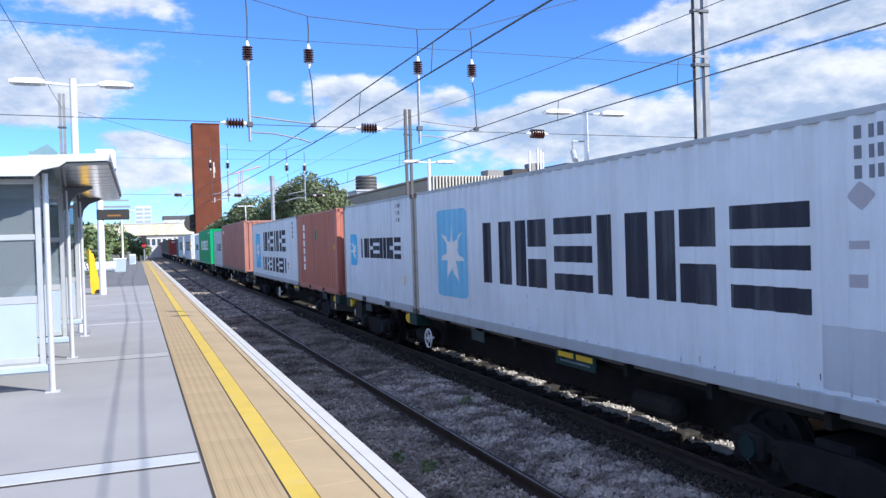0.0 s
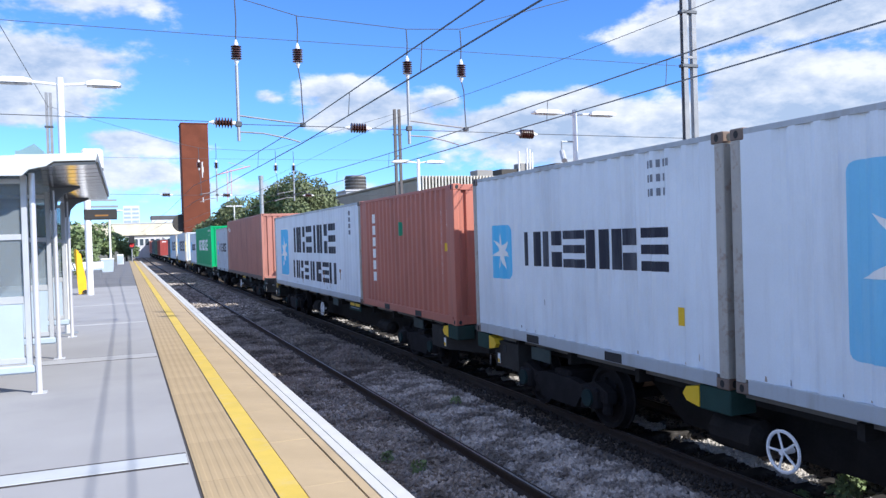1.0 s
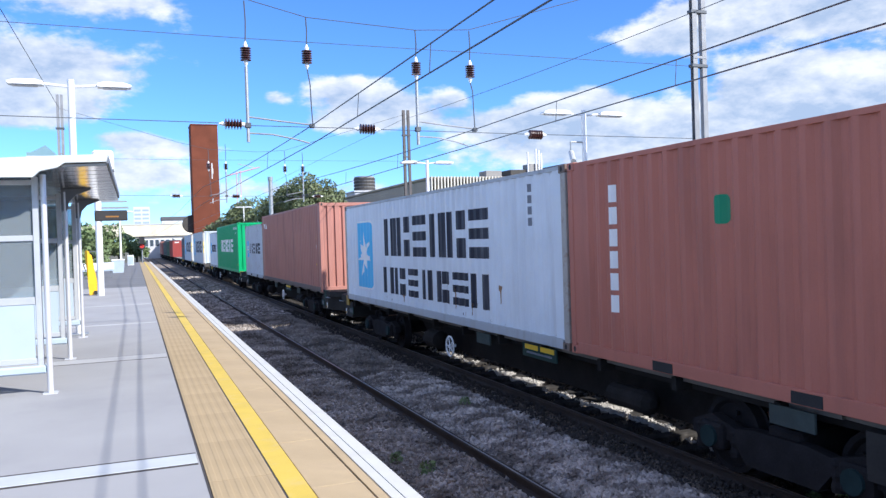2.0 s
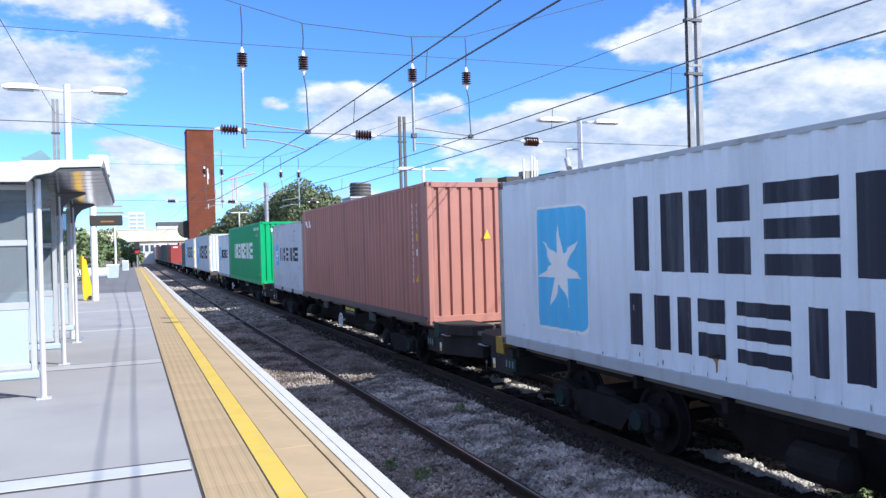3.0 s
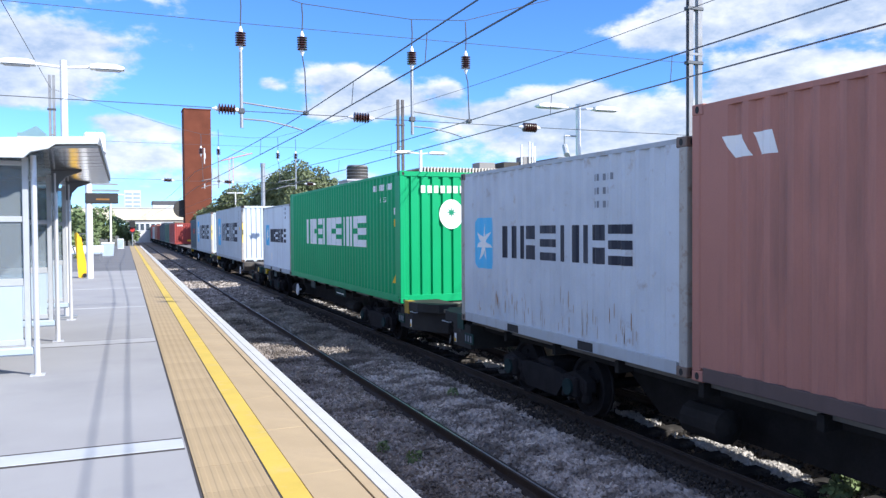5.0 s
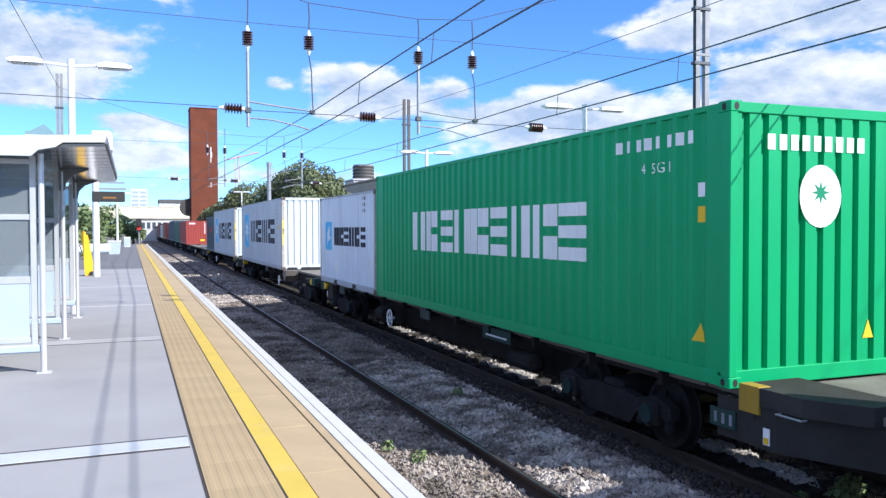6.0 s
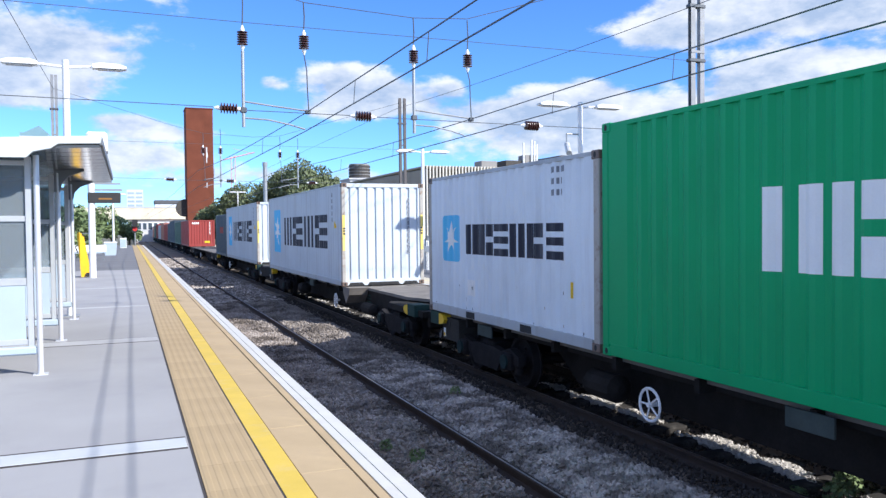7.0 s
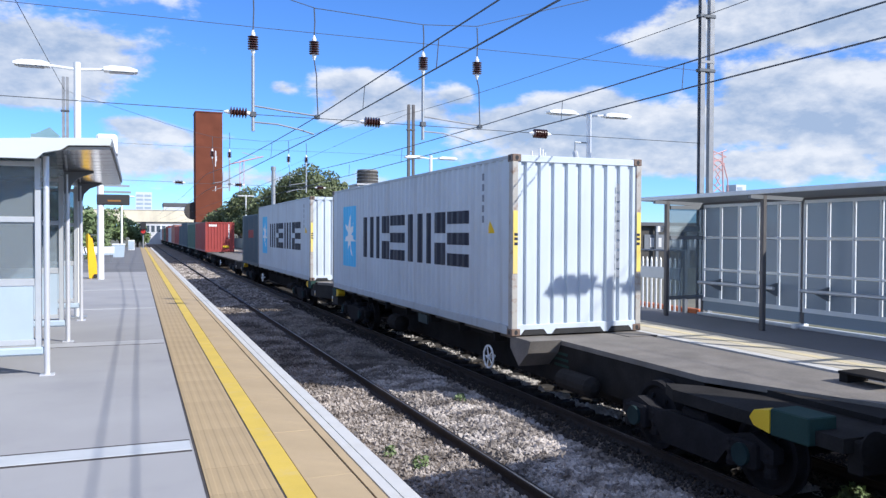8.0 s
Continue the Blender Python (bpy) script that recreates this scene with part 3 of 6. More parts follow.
def decal(polys, half, name, mat, lift=0.003):
    """Paint on the corrugated side that faces the near platform: outlines in (y, z), bent over the corrugation."""
    br = breaks(half)
    bm = bmesh.new()
    for poly in polys:
        bm.faces.new([bm.verts.new((0, y, z)) for y, z in poly])
    bmesh.ops.remove_doubles(bm, verts=bm.verts[:], dist=1e-5)
    bmesh.ops.triangulate(bm, faces=bm.faces[:])
    lo, hi = min(v.co.y for v in bm.verts), max(v.co.y for v in bm.verts)
    for y, _ in br:
        if lo < y < hi:
            bmesh.ops.bisect_plane(bm, geom=bm.verts[:] + bm.edges[:] + bm.faces[:], plane_co=(0, y, 0), plane_no=(0, 1, 0))
    for v in bm.verts:
        v.co.x = -1.219 + 0.012 + depth_at(br, v.co.y) - lift
    bmesh.ops.recalc_face_normals(bm, faces=bm.faces)
    me = bpy.data.meshes.new(name)
    bm.to_mesh(me)
    bm.free()
    me.materials.append(mat)
    return me


def rect(y0, y1, z0, z1):
    return [(y0, z0), (y1, z0), (y1, z1), (y0, z1)]


def star(yc, zc, r, squeeze=1.0):
    pts = []
    for k in range(14):
        a = math.pi / 2 + k * math.pi / 7
        q = r if k % 2 == 0 else r * 0.36
        pts.append((yc - q * math.cos(a) * squeeze, zc + q * math.sin(a)))
    return [[(yc, zc), pts[i], pts[(i + 1) % 14]] for i in range(14)]


def rounded(y0, y1, z0, z1, r, n=4):
    pts = []
    for cy, cz, a0 in ((y1 - r, z0 + r, -90), (y1 - r, z1 - r, 0), (y0 + r, z1 - r, 90), (y0 + r, z0 + r, 180)):
        pts += [(cy + r * math.cos(radians(a0 + 90 * k / n)), cz + r * math.sin(radians(a0 + 90 * k / n))) for k in range(n + 1)]
    return pts


def glyph_block(y0, y1, z0, z1, k):
    """Plain bars in place of one painted character: uprights and stacked blocks, by turns."""
    w, h = y1 - y0, z1 - z0
    if k % 3 == 0:
        return [rect(y0, y0 + w * 0.32, z0, z1), rect(y0 + w * 0.60, y1, z0, z1)]
    if k % 3 == 1:
        return [rect(y0, y0 + w * 0.32, z0, z1), rect(y0 + w * 0.44, y1, z0 + h * 0.60, z1), rect(y0 + w * 0.44, y1, z0, z0 + h * 0.42)]
    return [rect(y0, y1, z0, z0 + h * 0.23), rect(y0, y1, z0 + h * 0.39, z0 + h * 0.61), rect(y0, y1, z0 + h * 0.77, z1)]


FRAMES = {}


def frame_meshes(length, height):
    key = (length, height)
    if key in FRAMES:
        return FRAMES[key]
    half, W2 = length / 2, 1.219
    m = {}
    m["side"] = side_sheet(half - 0.10, 0.15, height - 0.06)
    m["end"] = end_sheet(0.18, height - 0.11)
    m["post"] = Geo().box(-0.055, 0.055, -0.065, 0.065, 0.11, height - 0.11, c=0.012)
    m["casting"] = Geo().box(-0.081, 0.081, -0.089, 0.089, -0.059, 0.059, c=0.012)
    # thin black discs stand in for the shaded depth of the casting holes
    m["hole"] = Geo().prism([(0.030 * math.cos(a * 0.5236), 0.040 * math.sin(a * 0.5236)) for a in range(12)], "x", -0.0835, -0.0805)
    m["end_hole"] = Geo().prism([(0.030 * math.cos(a * 0.5236), 0.040 * math.sin(a * 0.5236)) for a in range(12)], "y", -0.0915, -0.0885)
    m["top_rail"] = Geo().box(-0.014, 0.014, -half + 0.17, half - 0.17, height - 0.07, height - 0.012, c=0.004)
    g = Geo().box(-0.025, 0.02, -half + 0.17, half - 0.17, 0.012, 0.16, c=0.006)
    m["bottom_rail"] = g
    m["roof"] = Geo().box(-1.19, 1.19, -half + 0.05, half - 0.05, height - 0.06, height - 0.02, c=0.01)
    m["floor"] = Geo().box(-1.17, 1.17, -half + 0.08, half - 0.08, 0.06, 0.15)
    m["end_sill"] = Geo().box(-1.13, 1.13, -0.04, 0.04, 0.012, 0.18, c=0.008)
    m["header"] = Geo().box(-1.13, 1.13, -0.04, 0.04, height - 0.12, height - 0.012, c=0.008)
    # black box stands in for the shade inside a fork pocket
    m["pocket"] = Geo().box(-0.004, 0.03, -0.18, 0.18, 0.022, 0.135)
    m["door"] = Geo().box(-0.56, 0.56, -0.03, 0.03, 0.2, height - 0.13, c=0.01)
    g = Geo()
    for x in (-0.32, 0.3):
        g.tube((x, 0.055, 0.12), (x, 0.055, height - 0.12), 0.018, n=8)
    m["rod"] = g
    FRAMES[key] = m
    return m


LINKED = {}


def container(y0, length, height, mat, label, pockets=None, worn=None, foot=None):
    """One ISO box whose blind end stands y0 metres ahead at the start; origin at the middle of its base."""
    half = length / 2
    t = thing("shipping_container", (XC, y0 + half, BASE), label, "shipping container", "containers on the train")
    src = frame_meshes(length, height)

    def put(key, name, at, material_=mat, label_="", parent=t):
        k = (key, length, height, material_.name)
        if k not in LINKED:
            LINKED[k] = src[key].mesh(name, material_)
        return part(name, LINKED[k], None, parent, label_, at=at)
    put("side", "side_wall", pose(-1.207, 0, 0))
    put("side", "side_wall", pose(1.207, 0, 0, 0, 0, 180))
    put("end", "end_wall", pose(0, -half + 0.025, 0))
    put("roof", "roof", pose(0, 0, 0))
    put("floor", "floor", pose(0, 0, 0), M["casting"])
    for s in (-1, 1):
        put("top_rail", "top_rail", pose(s * 1.194, 0, 0), M["rail_dull"] if worn else mat)
        put("bottom_rail", "bottom_rail", pose(s * 1.194, 0, 0, 0, 0, 0 if s < 0 else 180), foot or (M["rail_dull"] if worn else mat))
        put("end_sill", "end_sill", pose(0, s * (half - 0.05), 0))
        put("header", "header", pose(0, s * (half - 0.05), 0))
        d = put("door", "door", pose(s * 0.565, half - 0.05, 0))
        put("rod", "locking_rods", pose(0, 0, 0), M["galv"], "", d)
        for e in (-1, 1):
            put("post", "corner_post", pose(s * 1.163, e * (half - 0.067), 0), worn or mat)
            for z in (0.059, height - 0.059):
                c = put("casting", "corner_casting", pose(s * 1.138, e * (half - 0.089), z), M["casting_worn"] if worn else mat)
                if s < 0:
                    put("hole", "hole", pose(0, 0, 0), M["black"], "", c)
                if e < 0:
                    put("end_hole", "hole", pose(0, 0, 0), M["black"], "", c)
    for py in pockets or ():
        for s in (-1, 1):
            put("pocket", "fork_pocket", pose(-1.219 + 0.0, s * py, 0), M["black"])
    TRAIN.append((t, y0 + half, XC, BASE))
    return t, half


def mark(t, half, name, polys, mat, label=""):
    return part(name, decal(polys, half - 0.10, name, M[mat]), None, t, label)


def row_of_blocks(t, half, mat, y0, y1, z0, z1, count, gap=0.14, name="letter_block"):
    """A painted name as a row of plain blocks; far end first, as it reads from the near platform."""
    step = (y1 - y0) / count
    for k in range(count):
        a = y1 - k * step - step * gap * 0.5
        b = y1 - (k + 1) * step + step * gap * 0.5
        polys = [[(a + b - y, z) for y, z in q] for q in glyph_block(b, a, z0, z1, k)]
        mark(t, half, name, polys, mat)


def star_panel(t, half, yc, zc, size, mat="ink_blue", lined=False, tall=1.05):
    s = size / 2
    if lined:
        mark(t, half, "panel_border", [rounded(yc - s, yc + s, zc - s * tall, zc + s * tall, 0.14)], "ink_white")
        p = part("logo_panel", decal([rounded(yc - s + 0.04, yc + s - 0.04, zc - s * tall + 0.04, zc + s * tall - 0.04, 0.12)], half - 0.10, "logo_panel", M[mat], 0.005), None, t, "sky blue painted panel")
    else:
        p = part("logo_panel", decal([rounded(yc - s, yc + s, zc - s * tall, zc + s * tall, 0.10)], half - 0.10, "logo_panel", M[mat]), None, t, "sky blue painted panel")
    part("white_star", decal(star(yc, zc, s * 0.86), half - 0.10, "white_star", M["ink_white"], 0.007), None, t, "white pointed star")
    return p


def painted_text(t, half, words, y, z, size, mat, upright=False):
    """Readable marks in the built-in font, one mesh a character, laid over the corrugated side; top left corner at (y, z)."""
    br = breaks(half - 0.10)
    for k, ch in enumerate(words):
        cu = bpy.data.curves.new("character", "FONT")
        cu.body, cu.size, cu.resolution_u = ch, size, 2
        ob = bpy.data.objects.new("character", cu)
        me = bpy.data.meshes.new_from_object(ob)
        bpy.data.objects.remove(ob)
        dy, dz = (0.0, -k * size * 1.0) if upright else (-k * size * 0.85, 0.0)
        for v in me.vertices:
            py, pz = y + dy - v.co.x, z + dz - size * 0.72 + v.co.y
            v.co = (-1.219 + 0.008 + depth_at(br, py), py, pz)
        me.materials.clear()
        me.materials.append(M[mat])
        part("character", me, None, t)


def code_bars(t, half, mat, y, z, rows, w=0.85, h=0.12, step=0.2):
    for k in range(rows):
        for j in range(4 if k else 5):
            a = y - j * w * 0.2
            mark(t, half, "code_bar", [rect(a - w * 0.10, a, z - k * step - h, z - k * step)], mat)


def upright_bars(t, half, mat, y, z1, n, size=0.11, gap=0.055, name="code_bar"):
    for k in range(n):
        mark(t, half, name, [rect(y - size * 0.3, y + size * 0.3, z1 - (k + 1) * size - k * gap, z1 - k * size - k * gap)], mat)


def triangle_label(t, half, y, z, s=0.2):
    mark(t, half, "warning_label", [[(y - s / 2, z), (y + s / 2, z), (y, z + s)]], "ink_yellow", "yellow triangular warning label")


def end_mark(t, half, name, x0, x1, z0, z1, mat, label="", poly=None, proud=0.0):
    """A flat marking on the blind end."""
    y = -half + 0.0175 - proud
    g = Geo()
    pts = poly or rect(x0, x1, z0, z1)
    g.add([(p[0], y, p[1]) for p in pts], [tuple(range(len(pts)))])
    return part(name, g, M[mat], t, label)


STD, HIGH, L40, L20 = 2.591, 2.896, 12.192, 6.058


def scuffs(t, half, seed, n, mats=("ink_grey", "rust_faint", "ink_grey"), top=0.75):
    """Scrapes, drip marks and small rust runs low on a side."""
    rnd = random.Random(seed)
    for k in range(n // 2):
        y = rnd.uniform(-half + 0.4, half - 0.4)
        z = 0.19 + top * rnd.random() ** 2
        w, ht = rnd.uniform(0.007, 0.016), rnd.uniform(0.03, 0.09)
        mark(t, half, "scuff", [[(y, z), (y + w, z + 0.01), (y + w * 1.2, z + ht * 0.7), (y + w * 0.7, z + ht), (y - w * 0.1, z + ht * 0.8)]], mats[k % len(mats)])
    y = -half + 0.10 + MARGIN + 0.11
    while y < half - 0.3:
        if rnd.random() < 0.55:
            q, w, ht = y + rnd.uniform(-0.02, 0.02), rnd.uniform(0.02, 0.045), rnd.uniform(0.02, 0.06)
            mark(t, half, "base_knock", [[(q, 0.17), (q + w, 0.17), (q + w * 0.8, 0.17 + ht), (q + w * 0.2, 0.17 + ht * 0.8)]], ("ink_grey", "rust_faint")[rnd.random() < 0.4])
        y += PITCH


def train_boxes():
    grey = "pale blue-grey corrugated steel container"
    # ahead of the camera's view: the boxes that have just passed
    container(-23.3, L40, HIGH, M["box_white"], grey + " that has already passed")
    container(-8.62, L40, STD, M["box_white"], grey + " just passed along the platform")
    t, h = container(3.684, L40, STD, M["box_white"], grey + " with large dark block lettering", (), M["box_white_rusty"])
    star_panel(t, h, 4.04, 1.32, 1.46, "ink_blue_faded", tall=1.14)
    row_of_blocks(t, h, "ink_navy", -4.55, 2.65, 0.83, 1.85, 6)
    code_bars(t, h, "ink_grey", -4.96, 2.44, 3, 0.56, 0.11, 0.165)
    mark(t, h, "faded_label", [[(-4.87, 1.86), (-5.0, 1.98), (-5.13, 1.87), (-5.01, 1.74)]], "label_faded", "faded diamond label")
    mark(t, h, "faded_label", [rect(-5.06, -4.88, 1.42, 1.49)], "label_faded")
    mark(t, h, "faded_label", [rect(-5.04, -4.87, 1.10, 1.21)], "label_faded")
    mark(t, h, "patch", [rect(-5.6, -4.56, 0.2, 0.76)], "box_white_worn", "repainted grey patch")
    scuffs(t, h, 9, 14)
    t, h = container(15.97, L20, STD, M["box_white"], "short " + grey + " with dark lettering", (1.03,), M["box_white_rusty"])
    star_panel(t, h, 2.03, 1.36, 0.72, tall=1.18)
    row_of_blocks(t, h, "ink_navy", -2.18, 1.33, 1.16, 1.66, 6)
    code_bars(t, h, "ink_grey", -1.75, 2.42, 3, 0.46, 0.085, 0.16)
    mark(t, h, "yellow_label", [rect(-2.36, -2.24, 0.58, 0.78)], "ink_yellow")
    scuffs(t, h, 5, 12)
    t, h = container(22.90, L20, STD, M["box_red"], "short dull red corrugated container with white markings", (1.03,))
    upright_bars(t, h, "ink_white", 1.98, 2.22, 6, 0.215, 0.06, "letter_block")
    upright_bars(t, h, "ink_white", -2.33, 2.13, 10, 0.09, 0.05)
    painted_text(t, h, "22G1", -2.57, 2.13, 0.115, "ink_white", True)
    mark(t, h, "yellow_label", [rect(-2.65, -2.5, 1.36, 1.51)], "ink_yellow")
    mark(t, h, "green_sticker", [rounded(-0.08, 0.14, 1.68, 1.98, 0.07)], "ink_green", "green company sticker")
    t, h = container(29.02, L40, STD, M["box_white"], grey + " with two rows of dark lettering", (), M["box_white_rusty"])
    star_panel(t, h, 4.22, 1.25, 1.42, lined=True, tall=1.24)
    row_of_blocks(t, h, "ink_navy", -3.6, 2.55, 1.25, 2.12, 6)
    row_of_blocks(t, h, "ink_navy", -3.5, 2.65, 0.37, 0.98, 7, 0.2)
    upright_bars(t, h, "ink_grey", -5.0, 2.4, 4, 0.12, 0.05)
    scuffs(t, h, 3, 34)
    for y, z, ln in ((-1.55, 0.72, 0.34), (-1.95, 0.70, 0.42), (-2.75, 0.45, 0.22), (-3.9, 0.8, 0.3), (1.1, 0.42, 0.2)):
        mark(t, h, "rust_stain", [[(y - 0.035, z), (y + 0.03, z + 0.02), (y + 0.04, z - 0.05), (y + 0.012, z - 0.09), (y + 0.006, z - ln), (y - 0.008, z - ln * 0.9), (y - 0.012, z - 0.08)]], "rust_run")
    t, h = container(44.47, L40, HIGH, M["box_brown"], "tall brown-red corrugated container with a faded end", (), None, M["rail_dark"])
    mark(t, h, "white_mark", [[(5.5, 2.3), (5.25, 2.3), (5.4, 2.52), (5.65, 2.52)], [(4.95, 2.3), (5.15, 2.3), (5.25, 2.52), (5.0, 2.52)]], "ink_white")
    painted_text(t, h, "45G1", -5.32, 2.52, 0.15, "ink_white", True)
    upright_bars(t, h, "ink_white", -5.09, 2.5, 12, 0.1, 0.042)
    mark(t, h, "yellow_label", [rect(-5.43, -5.31, 1.71, 1.87)], "ink_yellow")
    mark(t, h, "white_label", [rect(-5.43, -5.31, 1.4, 1.54)], "ink_white")
    triangle_label(t, h, -5.37, 0.86, 0.19)
    for k in range(11):
        end_mark(t, h, "code_bar", 0.78, 0.85, 2.38 - k * 0.185, 2.51 - k * 0.185, "ink_white")
    end_mark(t, h, "warning_label", 0, 0, 0, 0, "ink_yellow", "yellow triangular warning label", [(0.02, 1.72), (0.18, 1.72), (0.10, 1.92)])
    t, h = container(56.74, L20, STD, M["box_white_rusting"], "short worn " + grey + " with rust along its base", (1.03,), M["box_white_rusty"])
    star_panel(t, h, 2.12, 1.38, 0.74, tall=1.14)
    row_of_blocks(t, h, "ink_navy", -2.05, 1.45, 1.16, 1.66, 6)
    code_bars(t, h, "ink_grey", -1.2, 2.3, 3, 0.5, 0.085, 0.17)
    rnd = random.Random(11)
    for k in range(90):
        y, z = rnd.choice((-1.9, -0.9, 0.3, 0.9, 1.6)) + rnd.gauss(0, 0.28), 0.20 + 0.42 * rnd.random() ** 1.6
        w, ht = rnd.uniform(0.005, 0.017), rnd.uniform(0.04, 0.20)
        mark(t, h, "rust_stain", [[(y, z), (y + w * 0.7, z - ht * 0.2), (y + w, z + ht * 0.3), (y + w * 0.8, z + ht), (y + w * 0.2, z + ht * 1.1), (y - w * 0.2, z + ht * 0.6)]], ("rust_faint", "rust_faint", "rust_run", "rust_faint")[k % 4])
    t, h = container(66.14, L40, HIGH, M["box_green"], "tall bright green corrugated container with white lettering")
    row_of_blocks(t, h, "ink_white", -3.42, 3.46, 1.18, 1.97, 9, 0.12)
    for j in range(8):
        mark(t, h, "code_bar", [rect(-4.2 - j * 0.19, -4.1 - j * 0.19, 2.52, 2.66)], "ink_white")
    painted_text(t, h, "45G1", -4.62, 2.37, 0.17, "ink_white")
    mark(t, h, "white_label", [rect(-5.7, -5.58, 1.95, 2.1)], "ink_white")
    mark(t, h, "yellow_label", [rect(-5.72, -5.58, 1.68, 1.85)], "ink_yellow")
    triangle_label(t, h, -5.62, 0.42)
    for j in range(9):
        end_mark(t, h, "code_bar", -0.72 + j * 0.155, -0.62 + j * 0.155, 2.42, 2.58, "ink_white")
    disc = [(0.29 * math.cos(a * 0.2618), 1.95 + 0.33 * math.sin(a * 0.2618)) for a in range(24)]
    d = end_mark(t, h, "round_badge", 0, 0, 0, 0, "ink_white", "white round badge with a green star", disc)
    st = [q for k in range(16) for q in [((0.13 if k % 2 == 0 else 0.05) * math.cos(k * 0.3927), 1.99 + (0.13 if k % 2 == 0 else 0.05) * math.sin(k * 0.3927))]]
    g = Geo().add([(p[0], -h + 0.0145, p[1]) for p in st], [tuple(range(16))])
    part("badge_star", g, M["ink_green"], d)
    for x in (0.62,):
        end_mark(t, h, "warning_label", 0, 0, 0, 0, "ink_yellow", "yellow triangular warning label", [(x, 0.42), (x + 0.16, 0.42), (x + 0.08, 0.62)])
    t, h = container(78.40, L20, STD, M["box_white"], "short " + grey + " with dark lettering and rusty edge", (1.03,), M["box_white_rusty"])
    star_panel(t, h, 1.93, 1.42, 0.76, tall=1.12)
    row_of_blocks(t, h, "ink_navy", -2.18, 1.27, 1.15, 1.67, 6)
    code_bars(t, h, "ink_grey", -1.75, 2.46, 3, 0.46, 0.085, 0.16)
    mark(t, h, "white_label", [rect(0.85, 1.16, 0.42, 0.70)], "ink_white")
    mark(t, h, "label_bar", [rect(0.92, 1.06, 0.53, 0.58)], "ink_navy")
    mark(t, h, "yellow_label", [rect(-2.38, -2.26, 0.64, 0.86)], "ink_yellow")
    scuffs(t, h, 6, 18)
    for y0, dark in ((91.29, 1), (106.75, 1)):
        t, h = container(y0, L40, HIGH, M["box_white_worn"], "tall " + grey + " with a bright sunlit end", (), M["box_white_rusty"])
        star_panel(t, h, 4.12, 1.55, 1.44, tall=1.16)
        row_of_blocks(t, h, "ink_navy", -4.4, 2.83, 1.02, 2.05, 6)
        upright_bars(t, h, "ink_grey", -4.95, 2.66, 5, 0.12, 0.06)
        triangle_label(t, h, -5.24, 1.64, 0.22)
        for s in (-1, 1):
            end_mark(t, h, "yellow_stripe", 0, 0, 0, 0, "ink_yellow_faded", "yellow reflective strip", [(s * 1.16 - 0.04, 1.0), (s * 1.16 + 0.04, 1.0), (s * 1.16 + 0.04, 2.0), (s * 1.16 - 0.04, 2.0)], 0.0225)
            for z in (1.45, 1.53, 1.60):
                end_mark(t, h, "stripe_mark", s * 1.15 - 0.03, s * 1.15 + 0.03, z, z + 0.045, "ink_navy", "", None, 0.0255)
        # black plates on the sill's face stand in for shaded openings
        for xa, xb in ((-1.02, -0.60), (-0.46, 0.46), (0.60, 1.02)):
            part("sill_recess", Geo().prism([(xa - 0.03, 0.015), (xb + 0.03, 0.015), (xb - 0.04, 0.10), (xa + 0.04, 0.10)], "y", -h + 0.004, -h + 0.009), M["black"], t)
        for k in range(10):
            end_mark(t, h, "code_bar", 0.73, 0.79, 2.35 - k * 0.16, 2.47 - k * 0.16, "ink_grey")
    t, h = container(119.02, L20, STD, M["box_slate"], "short dark slate-blue container with a red mark")
    mark(t, h, "red_mark", [rect(-1.2, 0.6, 1.4, 1.8)], "box_bright_red")
    t, h = container(150.5, L40, STD, M["box_bright_red"], "bright red container behind an empty wagon")
    for k in range(4):
        end_mark(t, h, "letter_block", -0.9 + k * 0.17, -0.77 + k * 0.17, 2.2, 2.38, "ink_white")
    for k in range(9):
        end_mark(t, h, "code_bar", 0.72, 0.80, 2.3 - k * 0.14, 2.4 - k * 0.14, "ink_white")
    end_mark(t, h, "yellow_label", 0.25, 0.75, 0.35, 0.55, "ink_yellow")
    far = [(163.2, L40, STD, "box_dark_green", "dark green"), (176.3, L40, HIGH, "box_slate", "slate grey"), (188.7, L20, STD, "box_slate", "slate grey"), (195.6, L40, STD, "box_bright_red", "dull red"),
           (208.3, L40, HIGH, "box_brown", "brown-red"), (221.4, L40, STD, "box_white_worn", "worn grey"), (234.5, L40, HIGH, "box_bright_red", "dull red"), (247.6, L40, STD, "box_dark_green", "dark green"),
           (260.7, L40, STD, "box_brown", "brown-red"), (273.8, L40, STD, "box_white", "pale grey")]
    for y, ln, ht, mt, colour in far:
        container(y, ln, ht, M[mt], colour + " container far down the train")


# ---- wagons ----
def ring_mesh(n=20):
    g = Geo()
    for k in range(n):
        a, b = 2 * math.pi * k / n, 2 * math.pi * (k + 1) / n
        g.tube((0, 0.19 * math.cos(a), 0.19 * math.sin(a)), (0, 0.19 * math.cos(b), 0.19 * math.sin(b)), 0.017, n=6)
    for k in range(5):
        a = 2 * math.pi * k / 5
        g.tube((0, 0, 0), (0, 0.185 * math.cos(a), 0.185 * math.sin(a)), 0.012, n=6)
    g.tube((-0.03, 0, 0), (0.12, 0, 0), 0.03, n=8)
    return g.mesh("brake_wheel", M["ink_white"])


WHEELS = []


